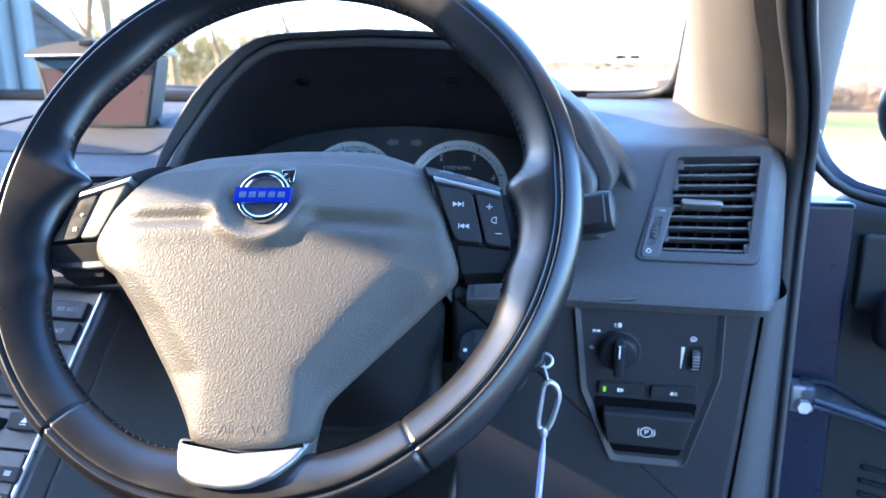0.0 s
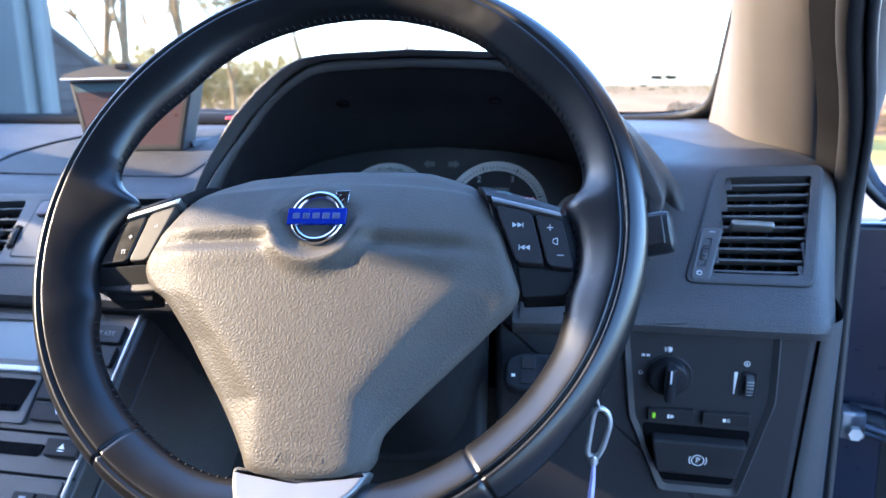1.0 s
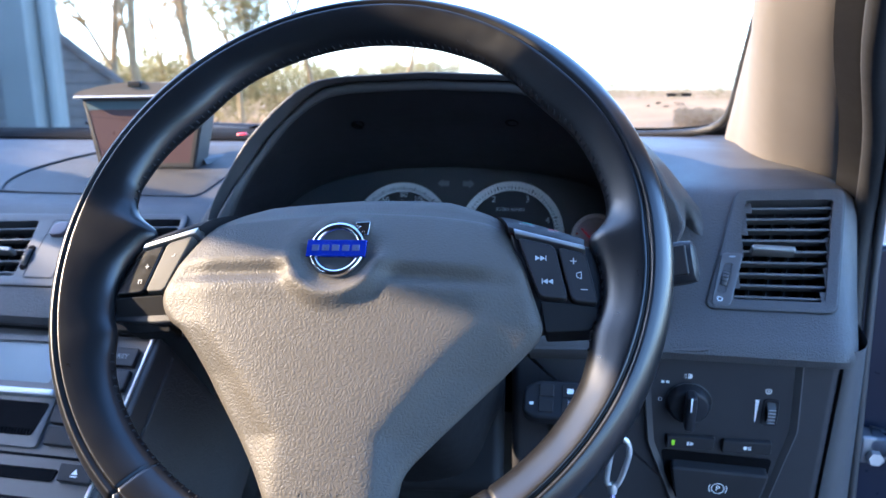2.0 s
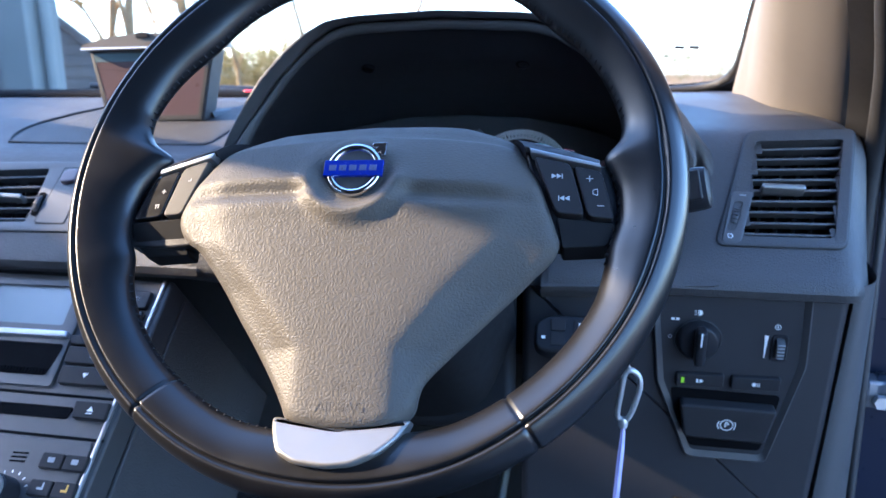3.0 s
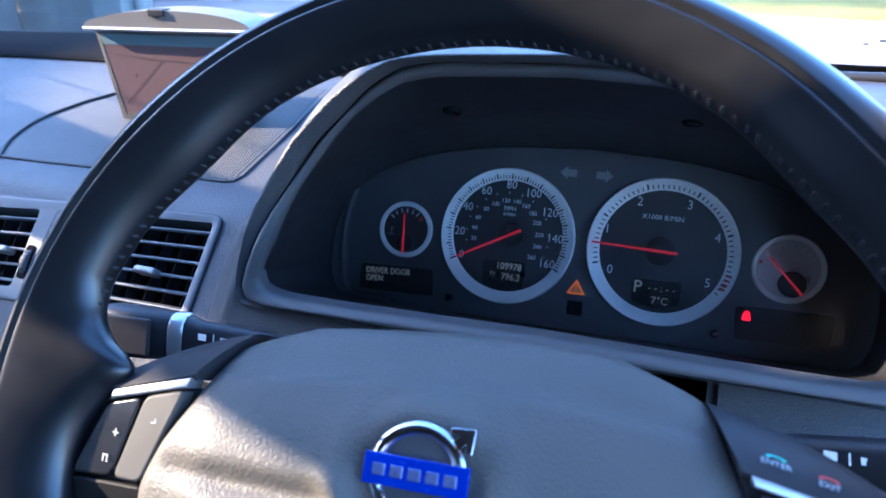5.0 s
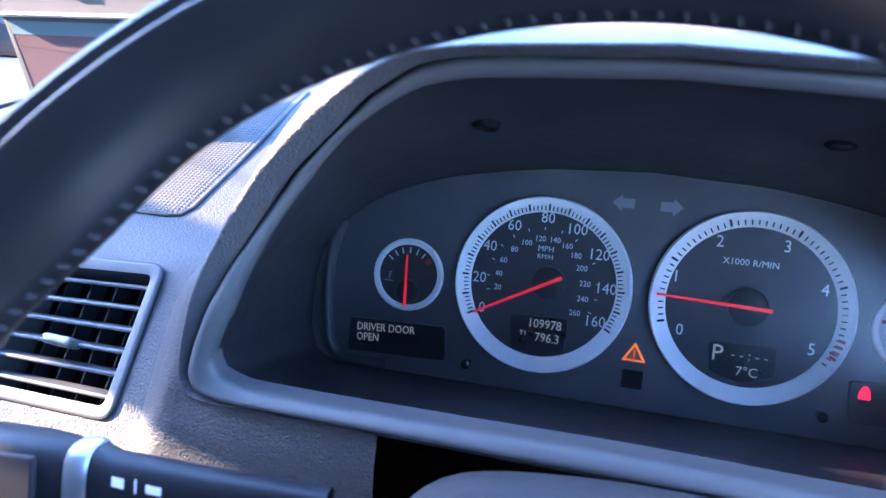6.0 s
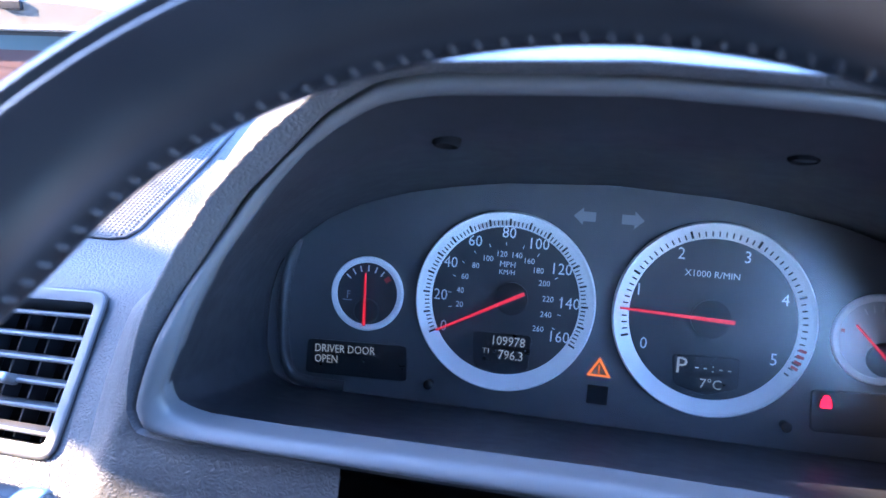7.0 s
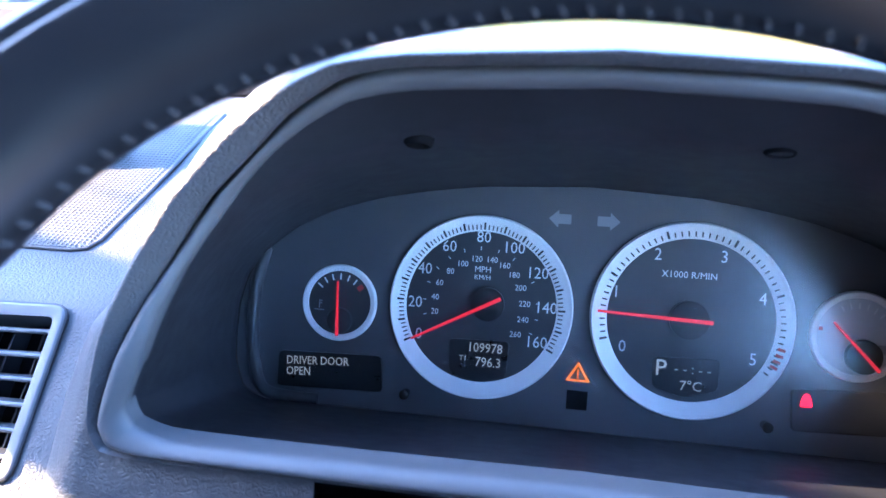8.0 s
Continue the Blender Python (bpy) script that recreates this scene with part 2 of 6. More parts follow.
def lathe(profile, sides=48, m=None):
    """A turned body from (radius, z) points."""
    bm = bmesh.new()
    rings = []
    for r, z in profile:
        if r < 1e-6:
            rings.append([bm.verts.new((0, 0, z))])
        else:
            rings.append([bm.verts.new((r * math.cos(2 * math.pi * k / sides), r * math.sin(2 * math.pi * k / sides), z)) for k in range(sides)])
    for a, b in zip(rings, rings[1:]):
        for k in range(sides):
            j = (k + 1) % sides
            if len(a) == 1 and len(b) > 1:
                bm.faces.new((a[0], b[k], b[j]))
            elif len(b) == 1 and len(a) > 1:
                bm.faces.new((a[k], b[0], a[j]))
            elif len(a) > 1:
                bm.faces.new((a[k], b[k], b[j], a[j]))
    return place(bm, m) if m else bm


def text_mesh(body, size, m, depth=0.00008, align="CENTER", stretch=1.0, heavy=0.0):
    """Lettering in Blender's own font as a mesh, lying in the x-y plane of m."""
    cu = bpy.data.curves.new("lettering", "FONT")
    cu.body, cu.size, cu.align_x, cu.align_y, cu.extrude, cu.resolution_u, cu.offset = body, size, align, "CENTER", depth, 2, heavy
    ob = bpy.data.objects.new("lettering", cu)
    scene.collection.objects.link(ob)
    bpy.context.view_layer.update()
    me = bpy.data.meshes.new_from_object(ob.evaluated_get(bpy.context.evaluated_depsgraph_get()))
    bpy.data.objects.remove(ob)
    bpy.data.curves.remove(cu)
    bm = bmesh.new()
    bm.from_mesh(me)
    bmesh.ops.remove_doubles(bm, verts=bm.verts, dist=1e-7)
    bm.to_mesh(me)
    bm.free()
    me.materials.clear()
    me.transform(m @ Matrix.Diagonal((stretch, 1, 1, 1)))
    return me


def smooth_line(points, count, closed=False):
    """Catmull-Rom through points, resampled evenly by length."""
    p = [np.array(q, float) for q in points]
    n = len(p)
    dense = []
    for i in range(n if closed else n - 1):
        a, b, c, d = (p[(i + k) % n] if closed else p[min(max(i + k, 0), n - 1)] for k in (-1, 0, 1, 2))
        for s in np.linspace(0, 1, 12, endpoint=False):
            dense.append(0.5 * ((2 * b) + (c - a) * s + (2 * a - 5 * b + 4 * c - d) * s**2 + (3 * b - a - 3 * c + d) * s**3))
    dense.append(p[0] if closed else p[-1])
    dense = np.array(dense)
    length = np.r_[0, np.cumsum(np.linalg.norm(np.diff(dense, axis=0), axis=1))]
    at = np.linspace(0, length[-1], count, endpoint=not closed)
    return np.stack([np.interp(at, length, dense[:, k]) for k in range(dense.shape[1])], 1)


def loft_line(points, per=5):
    """Catmull-Rom through points with the same number of steps between each two."""
    p = [np.array(q, float) for q in points]
    out = []
    for i in range(len(p) - 1):
        a, b, c, d = p[max(i - 1, 0)], p[i], p[i + 1], p[min(i + 2, len(p) - 1)]
        for s in np.linspace(0, 1, per, endpoint=False):
            curve = 0.5 * ((2 * b) + (c - a) * s + (2 * a - 5 * b + 4 * c - d) * s**2 + (3 * b - a - 3 * c + d) * s**3)
            out.append(0.5 * curve + 0.5 * (b * (1 - s) + c * s))
    out.append(p[-1])
    return np.array(out)


def frame_of(origin, ex, ey):
    """A pose from an origin and two axes; the third looks out."""
    ex, ey = Vector(ex).normalized(), Vector(ey).normalized()
    ez = ex.cross(ey)
    m = Matrix((ex, ey, ez)).transposed().to_4x4()
    m.translation = origin
    return m


def round_poly(points, radius, seg=4):
    """A polygon with its corners rounded."""
    out, n = [], len(points)
    for i in range(n):
        a, b, c = (Vector(points[(i + k) % n]) for k in (-1, 0, 1))
        u, v = (a - b), (c - b)
        r = min(radius, 0.45 * u.length, 0.45 * v.length)
        s, e = b + u.normalized() * r, b + v.normalized() * r
        for k in range(seg + 1):
            t = k / seg
            q = s * (1 - t) ** 2 + 2 * b * t * (1 - t) + e * t**2
            out.append((q.x, q.y))
    return out

# ---- dashboard ----
FASCIA = frame_of((0, 0.15, 1.046), (1, 0, 0), (0, 0.676, 0.737))
LIP_C = 0.009


def lip(x, z, back=0.0):
    return np.array([x, 0.163 + 0.14 * (z - 1.10) + back, z])


def loop_from_half(half):
    """A closed loop from its left half, bottom middle to top middle, mirrored about the cluster's middle."""
    left = loft_line(half, 6)
    right = left[::-1].copy()
    right[:, 0] = 2 * LIP_C - right[:, 0]
    return np.concatenate([left, right[1:-1]])


HALF_B = [(0.009, 1.1), (-0.06, 1.1005), (-0.13, 1.101), (-0.172, 1.1015), (-0.184, 1.104), (-0.187, 1.113), (-0.183, 1.127), (-0.175, 1.146), (-0.166, 1.162), (-0.148, 1.189), (-0.136, 1.206), (-0.119, 1.223), (-0.103, 1.239), (-0.083, 1.2515), (-0.06, 1.256), (0.009, 1.2585)]
HALF_C = [(0.009, 1.109), (-0.06, 1.108), (-0.12, 1.1075), (-0.158, 1.108), (-0.172, 1.112), (-0.175, 1.121), (-0.168, 1.138), (-0.159, 1.159), (-0.15, 1.176), (-0.139, 1.192), (-0.127, 1.208), (-0.115, 1.221), (-0.1, 1.233), (-0.083, 1.2425), (-0.06, 1.247), (0.009, 1.25)]
HALF_A = [(0.009, 1.1), (-0.06, 1.1), (-0.13, 1.1), (-0.174, 1.1), (-0.187, 1.102), (-0.191, 1.112), (-0.189, 1.128), (-0.184, 1.147), (-0.177, 1.163), (-0.161, 1.19), (-0.148, 1.209), (-0.126, 1.232), (-0.106, 1.2475), (-0.087, 1.257), (-0.06, 1.261), (0.009, 1.264)]
HALF_F = [(0.009, 0.15, 1.04), (-0.06, 0.15, 1.04), (-0.13, 0.15, 1.04), (-0.19, 0.15, 1.04), (-0.222, 0.15, 1.043), (-0.226, 0.163, 1.06), (-0.228, 0.2, 1.1), (-0.226, 0.225, 1.1245), (-0.218, 0.25, 1.134), (-0.214, 0.28, 1.143), (-0.222, 0.33, 1.153), (-0.232, 0.38, 1.166), (-0.235, 0.42, 1.175), (-0.2, 0.45, 1.183), (-0.11, 0.47, 1.188), (0.009, 0.475, 1.19)]
dashboard = thing("dashboard", "dark grey grained vinyl car dashboard with a hooded instrument binnacle", "dashboard")

# main pad: profile from the windscreen to the lower lip
LOWER = [(0.2, 1.1005), (0.175, 1.0735), (0.156, 1.0525), (0.149, 1.044), (0.15, 1.036), (0.157, 1.031), (0.18, 1.029), (0.23, 1.028)]
PROFILE = smooth_line([(0.68, 1.187), (0.6, 1.189), (0.45, 1.182), (0.38, 1.168), (0.36, 1.1625), (0.30, 1.15), (0.265, 1.1425), (0.243, 1.138), (0.23, 1.131), (0.218, 1.119)] + LOWER, 90)
LOWER_DRIVER = [(0.2, 1.1005), (0.176, 1.0745), (0.16, 1.0572), (0.1535, 1.05), (0.1542, 1.0425), (0.161, 1.0375), (0.184, 1.0355), (0.23, 1.035)]
PROFILE_DRIVER = smooth_line([(0.68, 1.187), (0.6, 1.189), (0.45, 1.186), (0.38, 1.177), (0.36, 1.174), (0.30, 1.167), (0.268, 1.162), (0.25, 1.152), (0.235, 1.1365), (0.222, 1.123)] + LOWER_DRIVER, 90)
XS = np.linspace(-1.1, 0.372, 296)


def profile_at(x):
    """The dash section at x; the shelf is lower on the passenger side of the binnacle."""
    f = min(1.0, max(0.0, (x + 0.15) / 0.3))
    return PROFILE * (1 - f) + PROFILE_DRIVER * f


def dash_point(x, y, z):
    edge = max(0.0, (x - 0.325) / 0.047)
    y += 0.05 * edge**3
    x += edge**2 * min(0.012, max(-0.011, 0.2 * (z - 1.095)))
    z -= 0.009 * edge**3
    far = max(0.0, y - 0.5)
    y -= 0.16 * far * (abs(x + 0.37) / 0.7) ** 2
    return (x, y, z)


HOLES = [(-0.486, -0.399, 0.034, 0.1), (-0.33, -0.2425, 0.036, 0.106), (0.262, 0.347, 0.048, 0.149)]


def dash_keep(i, j):
    line = profile_at(XS[i])
    x, (y, z) = (XS[i] + XS[i + 1]) / 2, (line[j] + line[j + 1]) / 2
    if -0.207 < x < (0.19 if z > 1.15 else 0.208 if z > 1.09 else 0.11) and 0.12 < y < 0.42 and z > 1.034 and (x > -0.2 or z < 1.15):
        return False
    if y < 0.262 and z > 1.05:
        v = (y - 0.15) * 0.676 + (z - 1.046) * 0.737
        for x0, x1, v0, v1 in HOLES:
            skew = 0.0205 * (v - 0.05) / 0.1 if x0 > 0 else 0
            if x0 + skew < x < (0.3275 if x0 > 0 else x1) + skew and v0 < v < v1:
                return False
    return True


part("dash_pad", grid_mesh("dash_pad", [[dash_point(x, y, z) for y, z in profile_at(x)] for x in XS], keep=dash_keep), DASH, dashboard)

# binnacle hood, its padded crest and flanks
def swell(x, z, amount):
    """The driver's flank of the hood bows out further than the passenger's."""
    if x < LIP_C:
        return x
    rise, fall = min(1.0, max(0.0, (z - 1.118) / 0.03)), min(1.0, max(0.0, (1.24 - z) / 0.05))
    return x + amount * rise * rise * (3 - 2 * rise) * fall * fall * (3 - 2 * fall)


ring_b = [lip(swell(x, z, 0.013), z, 0.002) for x, z in loop_from_half(HALF_B)]
ring_a = [lip(swell(x, z, 0.0165), z, 0.0) for x, z in loop_from_half(HALF_A)]
HALF_F_DRIVER = [(0.009, 0.15, 1.04), (-0.06, 0.1505, 1.0415), (-0.13, 0.152, 1.0445), (-0.19, 0.1535, 1.0475), (-0.222, 0.1535, 1.05)] + [(-0.226, 0.166, 1.06), (-0.227, 0.203, 1.1), (-0.227, 0.228, 1.125), (-0.224, 0.248, 1.143), (-0.214, 0.275, 1.156), (-0.204, 0.32, 1.166), (-0.196, 0.37, 1.174), (-0.184, 0.42, 1.181), (-0.16, 0.45, 1.186)] + HALF_F[-2:]
ring_f = np.concatenate([loop_from_half(HALF_F)[:91], loop_from_half(HALF_F_DRIVER)[91:]])
count = len(ring_b)
ring_a2, ring_m, ring_n = [], [], []
for a, f in zip(ring_a, ring_f):
    up = min(1.0, max(0.0, (a[2] - 1.12) / 0.1))
    d = f - a
    ring_a2.append(a + d * 0.05 + np.array([0, 0.003 + 0.006 * up, 0.0035 * up]))
    side = min(1.0, max(0.0, (abs(a[0] - LIP_C) - 0.06) / 0.06))
    ring_m.append(a + d * 0.3 + np.array([0, 0.0, (0.016 - 0.008 * side) * up]))
    ring_n.append(a + d * 0.68 + np.array([0, 0.0, (0.016 - 0.01 * side) * up]))
    if a[0] > LIP_C:
        tuck = min(1.0, max(0.0, (1.145 - f[2]) / 0.03))
        for ring, share in ((ring_m, 0.25), (ring_n, 0.6)):
            p = a + d * share
            ring[-1] = ring[-1] * (1 - tuck) + np.array([p[0], 0.155 + 0.917 * (p[2] - 1.046), p[2]]) * tuck
back_b = [p + np.array([0, 0.007, 0]) for p in ring_b]
hood_rows = [back_b, ring_b, [(a * 0.8 + p * 0.2) + np.array([0, -0.0025, 0]) for a, p in zip(ring_a, ring_b)], ring_a, ring_a2, ring_m, ring_n, list(ring_f), [f + np.array([0, 0.01, -0.012]) for f in ring_f]]
dense_hood = []
for j in range(count):
    dense_hood.append(loft_line([r[j] for r in hood_rows]))


def hood_keep(i, j):
    p = ring_b[i]
    return not (p[2] < 1.11 and abs(p[0] - LIP_C) < 0.099 and j > 15)


part("binnacle_hood", grid_mesh("binnacle_hood", dense_hood, close_u=True, keep=hood_keep, smooth=50), DASH, dashboard, "padded grained hood over the instruments")

# near-black panel closes the slot; the shade in the gap is its colour
part("column_shade_panel", rbox(0.25, 0.012, 0.1, 0.003, pose(LIP_C, 0.205, 1.012)), BLACK_AND_SHADE, dashboard, "near-black panel in place of the shade around the steering column")

# smooth surround and the tunnel behind it
K_UP = Vector((0, math.sin(radians(22)), math.cos(radians(22))))
CLUSTER = frame_of((0, 0.316, 1.105), (1, 0, 0), K_UP)
HALF_T = [(0.009, -0.066), (-0.06, -0.066), (-0.12, -0.066), (-0.17, -0.066), (-0.186, -0.06), (-0.192, -0.045), (-0.193, -0.03), (-0.192, -0.01), (-0.187, 0.008), (-0.175, 0.024), (-0.158, 0.038), (-0.138, 0.048), (-0.11, 0.057), (-0.08, 0.063), (-0.05, 0.067), (0.009, 0.07)]
ring_c = [lip(swell(x, z, 0.01), z, 0.002) for x, z in loop_from_half(HALF_C)]
ring_t = [np.array(CLUSTER @ Vector((x, v, 0.002))) for x, v in loop_from_half(HALF_T)]
surround = []
for b, c in zip(ring_b, ring_c):
    deep = np.array([0, 0.011 * min(1.0, max(0.0, (b[2] - 1.14) / 0.06)), 0])
    b, c = b + deep, c + deep
    m = b * 0.55 + c * 0.45 + np.array([0, -0.006, 0])
    surround.append(smooth_line([b + np.array([0, 0.008, 0]), b * 0.93 + c * 0.07 + np.array([0, -0.0025, 0]), m, c + np.array([0, -0.002, 0]), c + np.array([0, 0.0035, 0]), c + np.array([0, 0.008, 0])], 18))
part("cluster_surround", grid_mesh("cluster_surround", surround, close_u=True, smooth=60), TRIM_GREY, dashboard, "smooth grey plastic surround of the instruments")
tunnel = []
for c, t in zip(ring_c, ring_t):
    tunnel.append(smooth_line([c + np.array([0, 0.005 + 0.011 * min(1.0, max(0.0, (c[2] - 1.14) / 0.06)), 0]), c * 0.7 + t * 0.3, c * 0.35 + t * 0.65, t], 14))
part("hood_lining", grid_mesh("hood_lining", tunnel, close_u=True, smooth=60), BLACK, dashboard, "matt black lining inside the hood")
for x, z in ((-0.067, 1.218), (0.0755, 1.2212)):
    part("bolt_recess", lathe([(0.0, 0.001), (0.0042, 0.001), (0.0052, 0.003), (0.0062, 0.002), (0.0066, -0.002)], 28, frame_of((x, 0.237, z + 0.001), (1, 0, 0), (0, -0.88, 0.475))), BLACK_AND_SHADE, dashboard)
part("defroster_strip", grid_mesh("defroster_strip", [[(x, y - 0.1 * max(0, -0.66 - x) - 0.02 * max(0, x + 0.2), z) for y, z in ((0.483, 1.1865), (0.487, 1.1905), (0.55, 1.1925), (0.64, 1.193), (0.665, 1.189))] for x in np.linspace(-1.05, -0.2, 30)], smooth=60), BLACK_AND_SHADE, dashboard, "black strip along the windscreen")

# ---- steering wheel ----
WHEEL_TILT = radians(34.68)
W_M = frame_of((0, 0, 1.15), (1, 0, 0), (0, math.sin(WHEEL_TILT), math.cos(WHEEL_TILT))) @ pose(0, 0, 0, 0, 0, 3.3)
wheel = thing("steering_wheel", "black leather steering wheel with grey airbag cover and silver spoke", "steering wheel", W_M)


def around(a, c):
    """Signed angle from c to a."""
    return (a - c + math.pi) % (2 * math.pi) - math.pi


def ramp(x, x0, x1):
    t = min(1.0, max(0.0, (x - x0) / (x1 - x0)))
    return t * t * (3 - 2 * t)


def rim_section(a):
    """Middle radius, half width across and half depth of the rim at an angle, with thumb swells above the spokes."""
    grip = sum(math.exp(-(around(a, c) / 0.17) ** 2) for c in (radians(42), radians(138)))
    low = math.exp(-(around(a, radians(-90)) / 0.3) ** 4)
    wide = 0.0164 + 0.002 * grip + 0.0022 * low
    return 0.1925 - wide, wide, 0.0155 + 0.0012 * grip


# how far the leather reaches in over each spoke, by degrees above the spoke's line: a horn on top, a hollow round the keys
FLARE_DRIVER = smooth_line([(-40, 0), (-30, 0.001), (-24, 0.0035), (-18, 0.0062), (-12, 0.005), (-6, 0.0066), (-1.5, 0.01), (2.2, 0.0138), (4.4, 0.012), (6.5, 0.0055), (9.5, 0.0012), (14, 0)], 80)
FLARE_PASSENGER = smooth_line([(-42, 0), (-32, 0.001), (-25, 0.0035), (-19, 0.0075), (-14, 0.006), (-8, 0.007), (-2.3, 0.0118), (3.5, 0.021), (7.2, 0.0275), (9.4, 0.024), (11.5, 0.0125), (14.5, 0.004), (19, 0)], 80)


def flare(a):
    d, p = math.degrees(around(a, 0.0)), math.degrees(-around(a, math.pi))
    return float(np.interp(d, FLARE_DRIVER[:, 0], FLARE_DRIVER[:, 1]) + np.interp(p, FLARE_PASSENGER[:, 0], FLARE_PASSENGER[:, 1]))


# crest at the groove, a flat face sloping in to the hub, a round back
SECTION = smooth_line([(1, 0), (0.97, 0.3), (0.86, 0.62), (0.66, 0.87), (0.4, 1.0), (0.08, 0.93), (-0.32, 0.74), (-0.68, 0.5), (-0.9, 0.24), (-1, -0.08), (-0.95, -0.42), (-0.75, -0.75), (-0.4, -0.95), (0, -1), (0.4, -0.95), (0.75, -0.75), (0.95, -0.4)], 160, closed=True)
SECTION_DRIVER = smooth_line([(1, 0), (0.97, 0.26), (0.84, 0.55), (0.55, 0.85), (0.16, 1.0), (-0.14, 0.9), (-0.45, 0.68), (-0.72, 0.46), (-0.9, 0.24), (-1, -0.08), (-0.95, -0.42), (-0.75, -0.75), (-0.4, -0.95), (0, -1), (0.4, -0.95), (0.75, -0.75), (0.95, -0.4)], 160, closed=True)


def polar_table(line):
    """Angle and reach of a section line, in order of angle."""
    angle = np.arctan2(line[:, 1], line[:, 0]) % (2 * math.pi)
    order = np.argsort(angle)
    return angle[order], np.hypot(line[:, 0], line[:, 1])[order]


REACH, REACH_DRIVER = polar_table(SECTION), polar_table(SECTION_DRIVER)


def rim_point(a, b, grow=0.0):
    r, w, d = rim_section(a)
    f = ramp(math.cos(a), 0.1, 0.75)
    at = b % (2 * math.pi)
    reach = float(np.interp(at, *REACH, period=2 * math.pi) * (1 - f) + np.interp(at, *REACH_DRIVER, period=2 * math.pi) * f)
    across = reach * math.cos(b)
    rr = r + (w + grow) * across - flare(a) * max(0.0, min(1.0, (0.3 - across) / 1.3)) ** 1.4
    return Vector((rr * math.cos(a), rr * math.sin(a), (d + grow) * reach * math.sin(b) * (1.0 if b < math.pi else 0.72)))


rows = []
RIM_B = sorted([2 * math.pi * k / 40 for k in range(40)] + [radians(d) for d in range(58, 93, 2) if d % 9])
SEAM_AT = (radians(-55.8), radians(231.8))
RIM_A = sorted([2 * math.pi * i / 360 for i in range(360)] + [(s + d * 0.004) % (2 * math.pi) for s in SEAM_AT for d in (-4, -3, -2, -1, 0.2, 1, 2, 3, 4)])
for a in RIM_A:
    row = []
    for b in RIM_B:
        groove = math.exp(-((b - radians(68 + 13 * ramp(math.cos(a), 0.1, 0.75))) / 0.075) ** 2) * 0.0024
        seam = sum(math.exp(-((a - (s % (2 * math.pi))) / 0.007) ** 2) for s in SEAM_AT) * 0.0011
        row.append(rim_point(a, b, -groove - seam))
    rows.append(row)
part("rim", grid_mesh("rim", rows, close_u=True, close_v=True, smooth=60), LEATHER, wheel, "worn glossy black leather rim")

# hand stitching along the inner edge
bm = bmesh.new()
bmesh.ops.create_icosphere(bm, subdivisions=2, radius=1)
stitch_mesh = bm_mesh("stitch", bm)
stitch_mesh.materials.append(THREAD)
N_ST = 190
for i in range(N_ST):
    a = 2 * math.pi * (i + 0.5) / N_ST
    deg = math.degrees(a) % 360
    if 255 < deg < 338 or 165 < deg < 203 or deg < 12:
        continue
    turn = 12 * (1 - ramp(deg, 30, 85))
    c0, c1 = rim_point(a - 0.003, radians(188 - turn), 0.0001), rim_point(a + 0.003, radians(174 - turn), 0.0001)
    st = new("stitch", stitch_mesh)
    st.parent = wheel
    st.matrix_local = Matrix.Translation((c0 + c1) / 2) @ (c1 - c0).to_track_quat("X", "Z").to_matrix().to_4x4() @ Matrix.Diagonal(((c1 - c0).length * 0.56, 0.001, 0.0007, 1))

# airbag cover
PAD_DRIVER = [(0, 0.0292), (0.045, 0.0275), (0.082, 0.0225), (0.0935, 0.0185), (0.0985, 0.0132), (0.1022, 0.006), (0.1085, -0.0105), (0.1136, -0.0267), (0.1178, -0.04), (0.1192, -0.0475), (0.116, -0.0545), (0.105, -0.066), (0.0836, -0.0873), (0.06, -0.111), (0.0475, -0.125), (0.0435, -0.134), (0.0408, -0.143), (0.034, -0.149), (0.02, -0.1525), (0.002, -0.1535)]
PAD_PASSENGER = [(0.002, -0.1535), (-0.018, -0.1515), (-0.029, -0.1475), (-0.0335, -0.14), (-0.041, -0.1279), (-0.0545, -0.108), (-0.0694, -0.0869), (-0.0845, -0.065), (-0.097, -0.0495), (-0.1055, -0.0435), (-0.1118, -0.036), (-0.1145, -0.0265), (-0.1115, -0.016), (-0.105, -0.0024), (-0.0985, 0.0115), (-0.0935, 0.0195), (-0.085, 0.0228), (-0.045, 0.0268), (0, 0.0292)]


